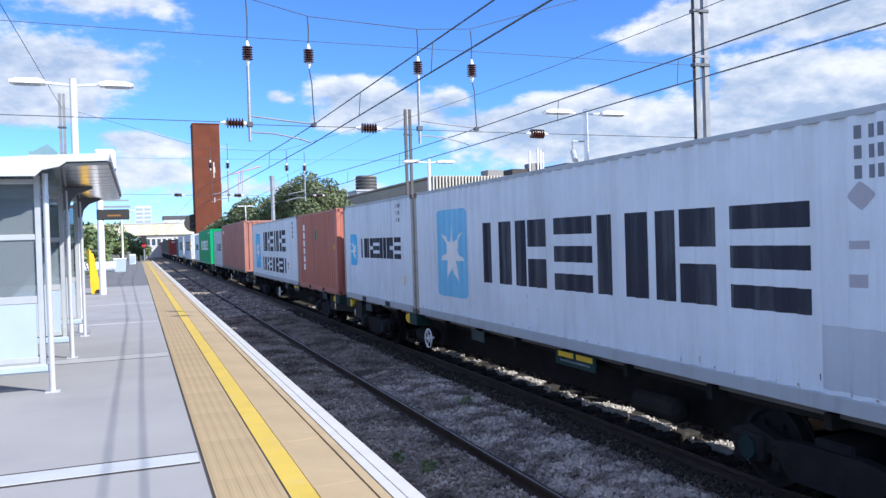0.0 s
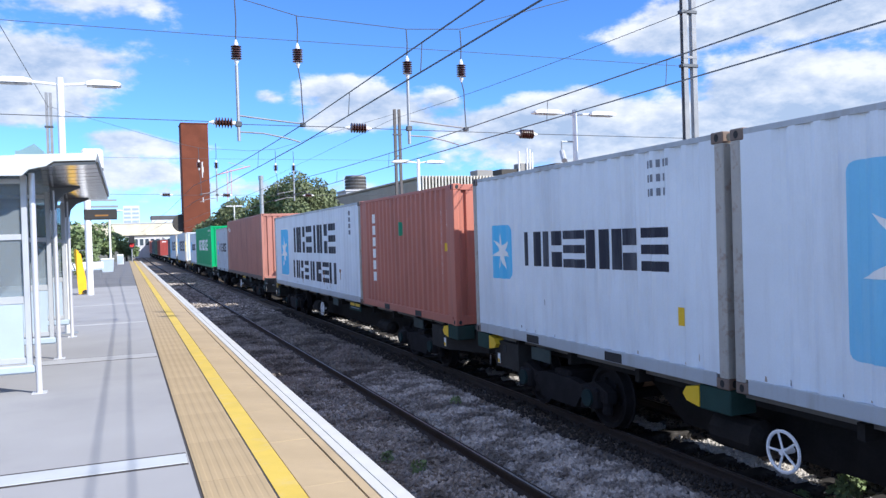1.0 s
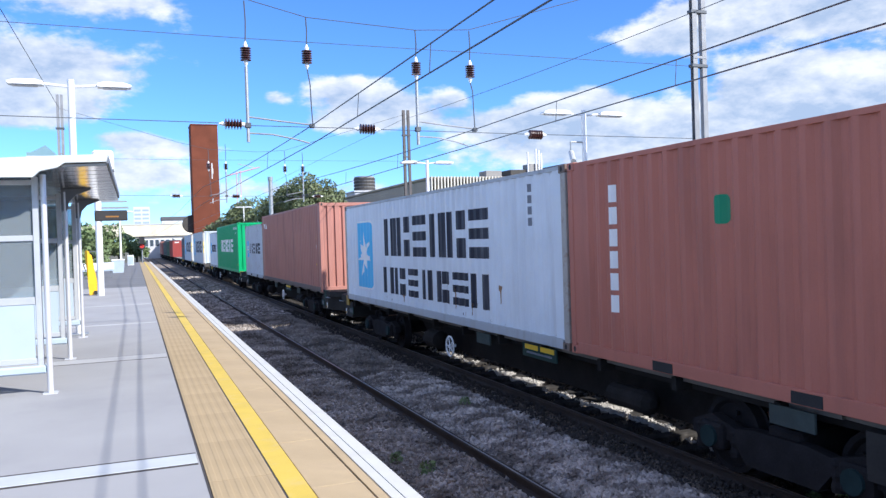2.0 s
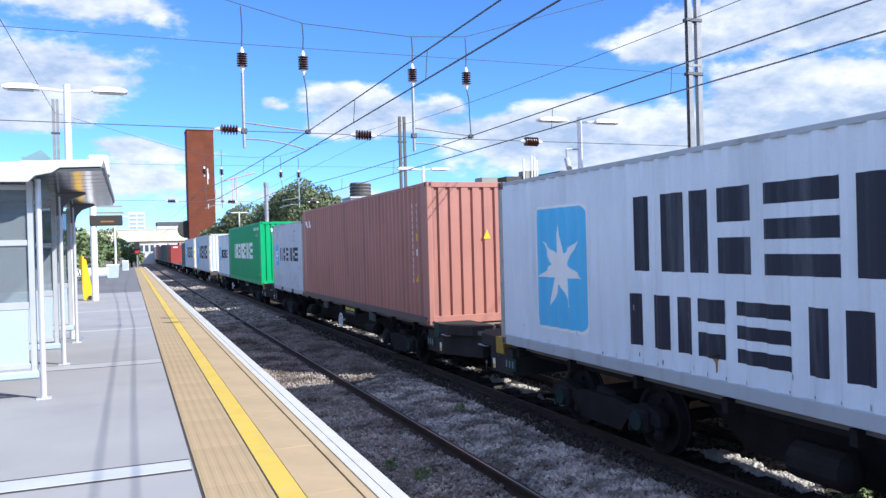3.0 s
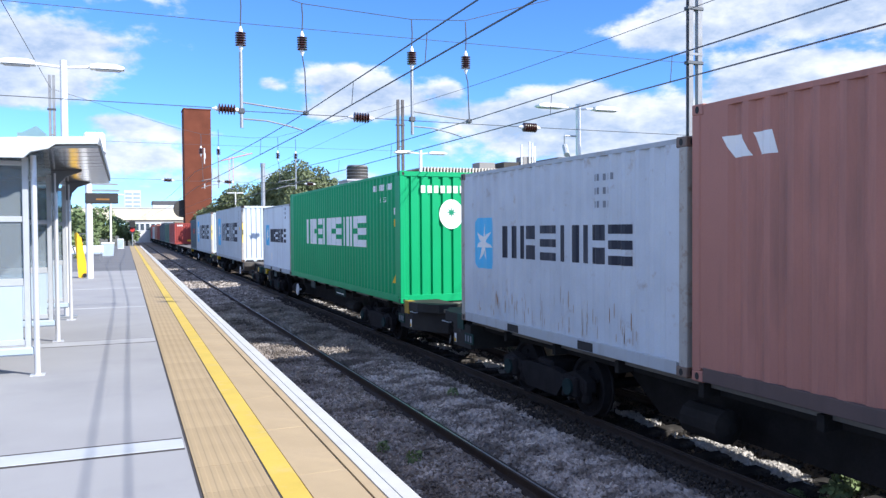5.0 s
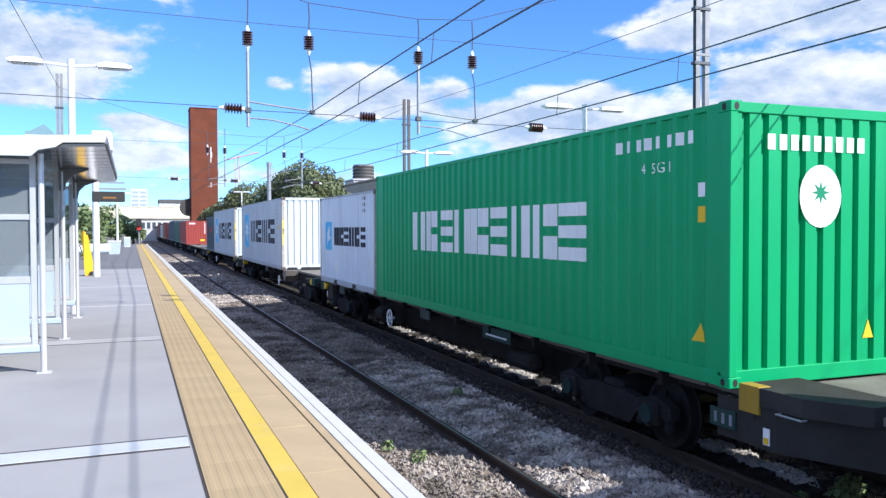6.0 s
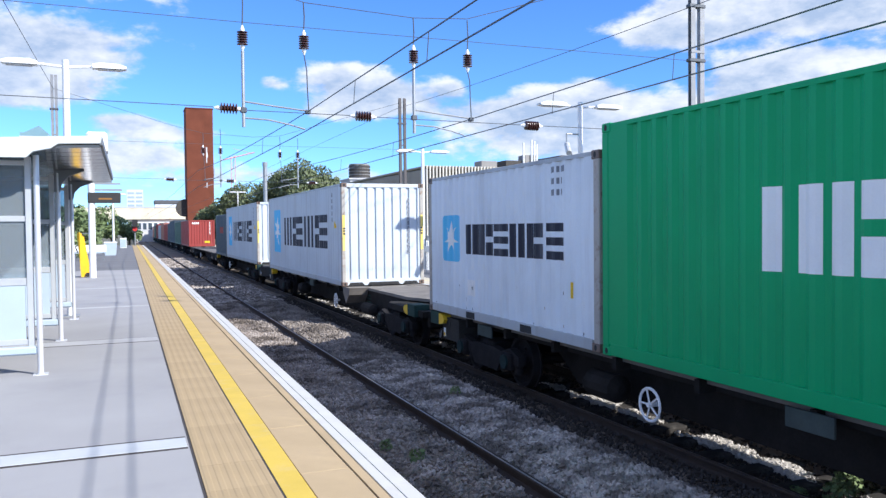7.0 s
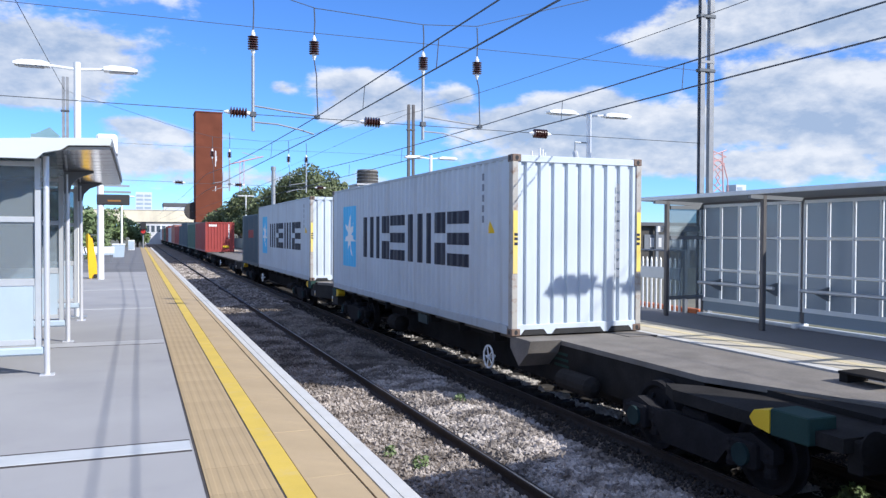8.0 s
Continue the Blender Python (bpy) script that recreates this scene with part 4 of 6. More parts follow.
def wheelset_mesh():
    g = Geo().tube((-0.95, 0, 0), (0.95, 0, 0), 0.075, n=10)
    for s in (-1, 1):
        c = s * (GAUGE_HALF + 0.02)
        g.lathe((c - s * 0.10, 0, 0), (s, 0, 0), [(0.0, 0.44), (0.03, 0.45), (0.035, 0.42), (0.15, 0.415), (0.15, 0.36), (0.10, 0.33), (0.09, 0.14), (0.16, 0.12), (0.16, 0.09)], 22)
        for k in range(6):
            a = k * math.pi / 3
            g.tube((c + s * 0.02, 0.24 * math.cos(a), 0.24 * math.sin(a)), (c + s * 0.055, 0.24 * math.cos(a), 0.24 * math.sin(a)), 0.03, n=6)
    return g.mesh("wheelset", M["wheel"], True)


def bogie_geo():
    """Cast side frames with curved tops, springs, axle boxes and a bolster."""
    g = Geo()
    for s in (-1, 1):
        x0, x1 = sorted((s * 0.93, s * 1.06))
        prof = [(-1.25, -0.05), (-1.25, 0.09), (-0.95, 0.20), (-0.6, 0.10), (-0.35, 0.14), (0.35, 0.14), (0.6, 0.10), (0.95, 0.20), (1.25, 0.09), (1.25, -0.05),
                (0.62, -0.04), (0.45, -0.24), (-0.45, -0.24), (-0.62, -0.04)]
        g.prism(prof, "x", x0, x1)
        for e in (-0.9, 0.9):
            g.box(*sorted((s * 0.90, s * 1.13)), e - 0.17, e + 0.17, -0.16, 0.12, c=0.03)
            for q in (-0.26, 0.26):
                g.lathe((s * 1.0, e + q, -0.2), (0, 0, 1), [(0, 0.07), (0.05, 0.075), (0.1, 0.06), (0.15, 0.075), (0.2, 0.06), (0.25, 0.075), (0.28, 0.06)], 10)
    g.box(-1.0, 1.0, -0.22, 0.22, -0.05, 0.22, c=0.03)
    return g.mesh("bogie", M["wheel"])


def wagon(y0, y1, bogies, label, wheel_y=None, blocks=(), turning=False, deck=True, slim=False, panel=None, plates=(), ends=(0, 0), text="ink_yellow", tip="yellow_dull"):
    """A flat container wagon from end to end; blocks are where painted end blocks stand proud of the frame."""
    mid = (y0 + y1) / 2
    t = thing("container_wagon", (XC, mid, 0.0), label, "freight wagon", "wagons of the train")
    a, b = y0 - mid, y1 - mid
    # spine and side sills, with a deeper belly between the bogies
    lo, hi = bogies[0] - mid + 1.5, bogies[1] - mid - 1.5
    g = Geo().prism([(a + 0.35, 0.03), (a + 0.35, -0.22), (lo - 0.3, -0.24), (lo + 0.4, -0.70), (hi - 0.4, -0.70), (hi + 0.3, -0.24), (b - 0.35, -0.22), (b - 0.35, 0.03)], "x", -0.36, 0.36)
    part("spine", g, M["wagon"], t)
    for s in (-1, 1):
        bare = 6.0 if slim else 0.0
        g = Geo().box(*sorted((s * 0.78, s * 0.88)), a + 0.5 + bare, b - 0.5, -0.10, 0.055, c=0.01)
        y = a + 1.2 + bare
        while y < b - 1:
            g.box(*sorted((s * 0.40, s * 1.10)), y - 0.04, y + 0.04, -0.10, 0.05)
            y += 1.55
        part("side_sill", g, M["wagon"], t)
        # under-slung gear: reservoir, cabinets, brake beams, steps
    for y, w, d in ((lo + 1.2, 0.9, 0.24), (hi - 1.9, 0.7, 0.30)):
        part("air_reservoir", Geo().lathe((-0.85, y - w / 2, -0.42), (0, 1, 0), [(0, 0.06), (0.06, d / 1.6), (w - 0.06, d / 1.6), (w, 0.06)], 12), M["wagon"], t)
    if panel:
        p = part("data_panel", Geo().box(-1.10, -1.075, panel - mid, panel - mid + 1.07, -0.17, 0.035, c=0.004), M["wagon_green"], t, "green data panel with small marks")
        if text == "ink_yellow":
            for k in (0.06, 0.56):
                part("data_label", Geo().box(-1.105, -1.099, panel - mid + k, panel - mid + k + 0.42, -0.05, 0.025), M[text], p)
        for k in range(18):
            part("text_bar", Geo().box(-1.105, -1.099, panel - mid + 0.13 + k * 0.045, panel - mid + 0.16 + k * 0.045, -0.115, -0.085), M["ink_grey"] if text == "ink_yellow" else M["ink_white"], p)
    for y in plates:
        part("pale_plate", Geo().box(-1.13, -1.10, y - mid, y - mid + 0.55, -0.16, 0.03, c=0.004), M["plate_green"], t, "grey-green hanging plate")
    # decks at the ends over the buffers, with chamfered box ends
    for e, q in ((-1, a), (1, b)):
        y_in, y_out = q - e * 2.2, q
        if slim and e < 0:
            slim_end(t, a)
            continue
        g = Geo().prism([(-0.95, y_in), (0.95, y_in), (1.05, y_out - e * 0.95), (0.72, y_out), (-0.72, y_out), (-1.05, y_out - e * 0.95)], "z", 0.0, 0.072)
        part("end_deck", g, M["wagon_deck"], t, "dusty steel end deck")
        g = Geo().prism([(-1.13, y_out - e * 1.75), (-1.13, y_out - e * 0.96), (-0.70, y_out - e * 0.03), (0.70, y_out - e * 0.03), (1.13, y_out - e * 0.96), (1.13, y_out - e * 1.75)], "z", -0.42, -0.002)
        hs = part("headstock", g, M["wagon_block"], t, "dark grey chamfered end block")
        if ends[(e + 1) // 2]:
            yi = ends[(e + 1) // 2] - mid
            cb = part("corner_block", Geo().prism([(-1.15, yi), (-1.15, y_out - e * 0.62), (-0.86, y_out - e * 0.12), (-0.38, y_out - e * 0.12), (-0.38, yi)], "z", -0.01, 0.165), M["wagon_block"], t, "raised black corner block")
            part("yellow_tip", Geo().box(-1.158, -1.0, *sorted((yi, yi + e * 0.27)), -0.10, 0.17, c=0.006), M[tip], cb, "dulled yellow painted end" if tip == "yellow_dull" else "")
            part("marking_plate", Geo().box(-1.155, -1.13, *sorted((yi - e * 0.05, yi - e * 0.42)), -0.33, -0.14, c=0.004), M["wagon_green"], cb, "dark plate with worn marks")
            for k in range(3):
                part("plate_bar", Geo().box(-1.160, -1.154, *sorted((yi - e * (0.09 + k * 0.11), yi - e * (0.13 + k * 0.11))), -0.29, -0.18), M["ink_grey"], cb)
            part("grab_bar", Geo().path([(-1.16, yi + e * 0.55, -0.02), (-1.22, yi + e * 0.55, -0.02), (-1.22, yi + e * 0.85, -0.02), (-1.16, yi + e * 0.85, -0.02)], 0.011), M["galv"], cb, "pale grab bar")
        # black plate stands in for the slot's shaded depth
        part("slot", Geo().box(-1.137, -1.129, *sorted((y_out - e * 1.22, y_out - e * 1.34)), -0.16, -0.06), M["black"], hs)
        part("plate", Geo().box(-1.139, -1.131, *sorted((y_out - e * 1.03, y_out - e * 1.11)), -0.37, -0.21), M["ink_white"], hs, "small white plate with a symbol")
        part("plate_symbol", Geo().box(-1.143, -1.139, *sorted((y_out - e * 1.04, y_out - e * 1.10)), -0.36, -0.30), M["ink_yellow"], hs)
        for x in (-0.5, 0.5):
            part("buffer", Geo().lathe((x, y_out - e * 0.05, -0.12), (0, e, 0), [(0, 0.20), (0.16, 0.20), (0.17, 0.17), (0.19, 0.17)], 16), M["wagon"], t, smooth=True)
        part("drawbar", Geo().box(-0.08, 0.08, *sorted((y_out, y_out + e * 0.12)), -0.24, -0.1, c=0.02), M["wagon"], t)
        part("lamp_bracket", Geo().box(-0.25, 0.05, *sorted((y_out - e * 0.25, y_out - e * 0.5)), 0.072, 0.15, c=0.02), M["wagon"], t)
        if e > 0:
            step = Geo().path([(-0.98, y_out - 0.42, -0.40), (-0.96, y_out - 0.36, -0.50), (-0.82, y_out - 0.08, -0.50), (-0.80, y_out - 0.04, -0.40)], 0.011)
            part("shunter_handle", step, M["galv"], t, "pale bent handrail")
    if deck:
        part("deck_plate", Geo().box(-1.0, 1.0, a + (6.34 if slim else 2.1), b - 2.1, 0.0, 0.068), M["wagon_deck"], t)
    for y, far_end in blocks:
        q, f = y - mid, -1 if far_end else 1
        for k in (-1, 1):
            blk = part("twistlock_bracket", Geo().box(*sorted((k * 1.20, k * 0.86)), *sorted((q, q + f * 0.46)), -0.17, 0.085, c=0.012), M["wagon_green"], t, "dark green bracket with a yellow tip")
            part("yellow_tip", Geo().prism([(q + f * 0.46, -0.155), (q + f * 0.46, 0.065), (q + f * 0.66, 0.03), (q + f * 0.72, -0.05), (q + f * 0.66, -0.12)], "x", *sorted((k * 1.205, k * 1.0))), M["ink_yellow"], blk, "yellow painted tip")
    if wheel_y is not None:
        part("brake_wheel", RING, None, t, "white spoked hand brake wheel", at=pose(-1.17, wheel_y - mid, -0.37))
    for yb in bogies:
        bg = part("bogie", BOGIE, None, t, "dark cast bogie with springs", at=pose(0, yb - mid, -0.45))
        for s in (-0.9, 0.9):
            for k in (-1, 1):
                part("axlebox_cover", AXLEBOX, None, bg, "dull teal axlebox cover", at=pose(k * 1.13, s, -0.02))
            w = part("wheelset", WHEELSET, None, bg, at=pose(0, s, -0.04))
            if turning:
                WHEELS.append((w, s))
    TRAIN.append((t, mid, XC, 0.0))
    return t


def slim_end(t, a):
    """A long bare end: a full-width low deck over the bogie, then a narrow raised deck on a deep web up to the container."""
    part("end_deck", Geo().prism([(-0.62, a + 6.35), (1.02, a + 6.35), (1.02, a + 0.05), (0.25, a + 0.05), (-0.62, a + 2.5)], "z", 0.0, 0.07), M["wagon_deck"], t, "narrow dusty steel end deck")
    part("lower_deck", Geo().prism([(-1.12, a + 0.1), (0.24, a + 0.1), (-0.62, a + 2.42), (-0.95, a + 2.75), (-1.12, a + 2.4)], "z", -0.16, -0.03), M["wagon"], t, "black lower deck over the bogie")
    part("web", Geo().prism([(a + 6.3, -0.005), (a + 2.5, -0.005), (a + 2.5, -0.20), (a + 3.6, -0.52), (a + 6.3, -0.56)], "x", -0.60, 0.85), M["wagon"], t)
    for k in range(3):
        part("text_bar", Geo().box(-0.606, -0.599, a + 5.6 - k * 0.02, a + 6.0, -0.16 - k * 0.09, -0.12 - k * 0.09), M["wagon_green"], t)
    for k in (-1, 1):
        part("gusset", Geo().prism([(a + 5.75, 0.08), (a + 6.45, 0.08), (a + 6.45, -0.10), (a + 6.15, -0.36), (a + 5.85, -0.12)], "x", *sorted((k * 0.62, k * 1.16))), M["wagon_deck"], t, "pale triangular corner gusset")
    part("stanchion", Geo().box(0.62, 0.95, a + 1.6, a + 1.72, 0.07, 0.19, c=0.01).box(0.58, 0.98, a + 1.1, a + 1.7, 0.17, 0.20, c=0.008), M["wagon"], t, "low black bracket on the deck")
    for x in (-0.87, 0.87):
        part("buffer", Geo().lathe((x, a + 0.05, -0.12), (0, -1, 0), [(0, 0.10), (0.03, 0.10), (0.03, 0.16), (0.05, 0.16)], 14), M["wagon"], t, smooth=True)
    part("headstock", Geo().box(-1.0, 1.0, a + 0.02, a + 0.18, -0.36, -0.05, c=0.02), M["wagon"], t)


RING, WHEELSET, BOGIE = ring_mesh(), wheelset_mesh(), bogie_geo()
AXLEBOX = Geo().lathe((-0.035, 0, 0), (1, 0, 0), [(0, 0.115), (0.05, 0.115), (0.07, 0.09), (0.07, 0.03)], 12).mesh("axlebox_cover", M["pale_green"], True)


def train_wagons():
    lab = "grimy dark flat wagon carrying containers"
    wagon(-24.8, -9.8, (-22.4, -12.0), lab)
    wagon(-9.4, 1.9, (-7.0, -0.6), lab)
    wagon(2.5, 22.42, (5.3, 19.6), lab, 15.33, ((15.97, False), (22.03, True)), True, panel=9.05, plates=(12.6, 19.7))
    wagon(22.62, 42.75, (25.4, 38.6), lab, 33.6, ((22.90, False),), True, panel=29.6, plates=(24.9, 31.85), ends=(0, 41.28))
    wagon(43.05, 64.35, (46.9, 60.2), lab, 51.85, (), True, panel=50.55, plates=(53.6, 48.55), ends=(44.40, 62.87), tip="wagon_green")
    wagon(64.65, 84.93, (68.5, 82.2), lab, 77.43, ((84.46, True),), True, panel=71.27, plates=(74.9, 81.8), ends=(66.07, 0), text="ink_white")
    wagon(85.0, 104.9, (87.2, 101.6), "dark flat wagon with an empty end deck", 92.26, ((85.40, False), (103.5, True)), True, slim=True, plates=(95.4,))
    wagon(105.3, 127.4, (109.3, 122.9), lab, 117.9, ((106.75, False), (125.1, True)))
    wagon(127.8, 147.8, (131.0, 144.5), "empty dark flat wagon with a bare deck", 138.0)
    wagon(148.2, 163.0, (152.0, 160.3), lab)
    for k in range(9):
        y = 163.2 + k * 13.1
        wagon(y, y + 12.7, (y + 2.3, y + 10.4), lab)


train_boxes()
train_wagons()


# ---- overhead line ----
M["corten"] = material("rusted_steel_cladding", (0.165, 0.050, 0.028), 0.85, spec=0.25, vary=0.16, scale=0.5, grain=6, bump=0.1, dirt=(0.12, 0.04, 0.022), dirt_amount=0.5, dirt_scale=0.5, streak=True)
M["cream"] = material("cream_painted_parapet", (0.74, 0.67, 0.52), 0.8, vary=0.08, scale=0.4, grain=8, bump=0.1, dirt=(0.4, 0.35, 0.27), dirt_amount=0.4, dirt_scale=0.4, streak=True)
M["grey_clad"] = material("grey_wall_cladding", (0.27, 0.26, 0.25), 0.8, vary=0.07, scale=0.3, grain=10, bump=0.08)
M["fin"] = material("off_white_fin", (0.66, 0.63, 0.56), 0.7, vary=0.08, scale=2, grain=20, bump=0.05, per_object=0.12)
M["void"] = material("dark_recess", (0.06, 0.055, 0.05), 0.8, vary=0.1, bump=0)
M["brick"] = material("london_stock_brick", (0.30, 0.235, 0.16), 0.9, vary=0.16, scale=1.2, grain=14, bump=0.3, dirt=(0.17, 0.14, 0.11), dirt_amount=0.4, dirt_scale=0.7)
M["pale_wall"] = material("pale_render_wall", (0.60, 0.60, 0.62), 0.85, vary=0.06, scale=0.5, grain=12, bump=0.08)
# pale blue tone carries the distance haze
M["concrete"] = material("hazy_concrete_tower", (0.60, 0.64, 0.70), 0.85, vary=0.06, scale=0.1, grain=2, bump=0.05)
M["slate_roof"] = material("slate_roof", (0.10, 0.10, 0.11), 0.75, vary=0.15, scale=1.5, grain=10, bump=0.2)
M["window"] = material("window_glass", (0.07, 0.09, 0.11), 0.12, vary=0.1, bump=0, spec=0.8)
# lightened too, as haze over far windows
M["hazy_window"] = material("hazy_window_band", (0.34, 0.42, 0.50), 0.4, vary=0.1, bump=0)
M["tan_clad"] = material("tan_roof_fascia", (0.40, 0.345, 0.27), 0.8, vary=0.08, scale=0.3, grain=10, bump=0.08, dirt=(0.24, 0.21, 0.17), dirt_amount=0.4, dirt_scale=0.4)
M["blue_glass"] = material("blue_green_glass_wall", (0.20, 0.32, 0.36), 0.15, vary=0.1, scale=0.3, bump=0, spec=0.8)
M["pane"] = glass("shelter_glazing", (0.72, 0.78, 0.82), 0.05, 0.30)
M["pane_dark"] = glass("tinted_glazing", (0.54, 0.60, 0.64), 0.08, 0.22)
# almost solid, though built as glazing
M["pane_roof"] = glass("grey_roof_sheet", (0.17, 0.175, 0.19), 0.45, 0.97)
M["pane_grey"] = glass("grey_backed_glazing", (0.40, 0.46, 0.52), 0.12, 0.68)
M["pane_kick"] = glass("frosted_kick_glazing", (0.34, 0.41, 0.48), 0.3, 0.7)
M["frame_pale"] = material("pale_grey_window_bar", (0.74, 0.77, 0.79), 0.5, vary=0.06, scale=4, bump=0.03)
M["alu"] = material("grey_aluminium_frame", (0.56, 0.58, 0.60), 0.45, 0.35, vary=0.06, scale=4, bump=0.03)
M["alu_grey"] = material("painted_grey_frame", (0.16, 0.175, 0.20), 0.55, vary=0.08, scale=4, bump=0.03)
M["post_brown"] = material("dark_grey_brown_post_paint", (0.10, 0.095, 0.10), 0.55, vary=0.08, scale=4, bump=0.03)
M["pale_blue"] = material("pale_blue_panel", (0.43, 0.52, 0.60), 0.5, vary=0.04, scale=3, bump=0.03, dirt=(0.4, 0.45, 0.5), dirt_amount=0.3)
M["roof_white"] = material("white_roof_sheet", (0.60, 0.64, 0.64), 0.5, vary=0.04, scale=2, bump=0.03, dirt=(0.6, 0.6, 0.55), dirt_amount=0.3)
M["soffit"] = material("glossy_brown_soffit", (0.24, 0.205, 0.17), 0.14, 0.95, vary=0.1, scale=3, bump=0.0, gloss_vary=0.05)
M["screen"] = material("display_case", (0.045, 0.04, 0.035), 0.35, vary=0.1, bump=0.02)
M["amber"] = material("amber_display_text", (0.30, 0.14, 0.03), 0.5, vary=0.1, bump=0)
M["ramp_yellow"] = material("yellow_ramp_paint", (0.85, 0.50, 0.015), 0.5, vary=0.06, scale=4, bump=0.05, dirt=(0.4, 0.25, 0.05), dirt_amount=0.3)
M["bark"] = material("bark", (0.11, 0.085, 0.06), 0.9, vary=0.25, scale=3, grain=20, bump=0.5)
# both leaf colours are lightened to carry haze over the trees
M["leaf"] = material("tree_leaves", (0.19, 0.235, 0.115), 0.7, vary=0.3, scale=0.5, grain=4, bump=0, tint=(0.16, 0.19, 0.085), per_island=0.6)
M["leaf_far"] = material("hedge_leaves", (0.25, 0.33, 0.16), 0.75, vary=0.3, scale=0.5, grain=4, bump=0, tint=(0.16, 0.23, 0.08), per_island=0.6)
M["red_paint"] = material("red_paint", (0.55, 0.03, 0.025), 0.5, vary=0.08, bump=0.02)
M["crane_red"] = material("pale_red_lattice", (0.62, 0.36, 0.36), 0.6, vary=0.08, bump=0)
M["timber"] = material("orange_barrier", (0.55, 0.16, 0.06), 0.7, vary=0.15, bump=0.1)


def mast(x, y, top, gap, w, label, mat="dark_galv"):
    """Two steel channels side by side, tied by battens."""
    t = thing("overhead_line_mast", (x, y, -1.45), label, "mast", "overhead line masts")
    h = top + 1.45
    for s in (-1, 1):
        c = s * (gap / 2 + w / 2)
        prof = [(c - w / 2, -0.06), (c + w / 2, -0.06), (c + w / 2, -0.048), (c - w / 2 + 0.012, -0.048), (c - w / 2 + 0.012, 0.048), (c + w / 2, 0.048), (c + w / 2, 0.06), (c - w / 2, 0.06)]
        part("channel", Geo().prism(prof if s > 0 else [(2 * c - a, b) for a, b in prof], "z", 0, h), M[mat], t)
    z = 0.6
    while z < h:
        part("batten", Geo().box(-gap / 2 - w, gap / 2 + w, -0.07, -0.062, z, z + 0.06), M[mat], t)
        z += 3.4
    part("footing", Geo().box(-0.45, 0.45, -0.45, 0.45, 0.0, 0.35, c=0.03), M["pale_wall"], t)
    for zz in (5.77, 7.1):
        if zz < top:
            part("clamp", Geo().box(-gap / 2 - w - 0.05, gap / 2 + w + 0.03, -0.08, 0.08, zz + 1.41, zz + 1.49, c=0.01), M["wire"], t)
    return t


def insulator(p, axis, length, label="brown ribbed porcelain insulator with metal caps"):
    """A string of sheds between two pale caps, centred on p."""
    t = thing("insulator", p, label, "insulator", "overhead line insulators")
    d = Vector(axis).normalized()
    prof, s = [(0.09, 0.03)], 0.09
    n = 6
    step = (length - 0.18) / n
    for k in range(n):
        prof += [(s + step * 0.1, 0.045), (s + step * 0.35, 0.105), (s + step * 0.55, 0.105), (s + step * 0.9, 0.045)]
        s += step
    prof.append((length - 0.09, 0.03))
    part("ribbed_body", Geo().lathe(d * (-length / 2), d, prof, 14), M["insulator"], t, smooth=True)
    for e in (-1, 1):
        part("cap", Geo().lathe(d * (e * (length / 2 - 0.10)), d * e, [(0, 0.042), (0.05, 0.044), (0.08, 0.028), (0.12, 0.016)], 10), M["white_paint"], t, "pale metal end cap", smooth=True)
    return t


def cable(name, pts, r, label, group="overhead line wires", mat="wire"):
    return tagged(new(name, Geo().path(pts, r).mesh(name, M[mat])), label, "cable", group)


def sag(a, b, drop, n=12):
    return [(a[0] + (b[0] - a[0]) * k / n, a[1] + (b[1] - a[1]) * k / n, a[2] + (b[2] - a[2]) * k / n - drop * 4 * (k / n) * (1 - k / n)) for k in range(n + 1)]


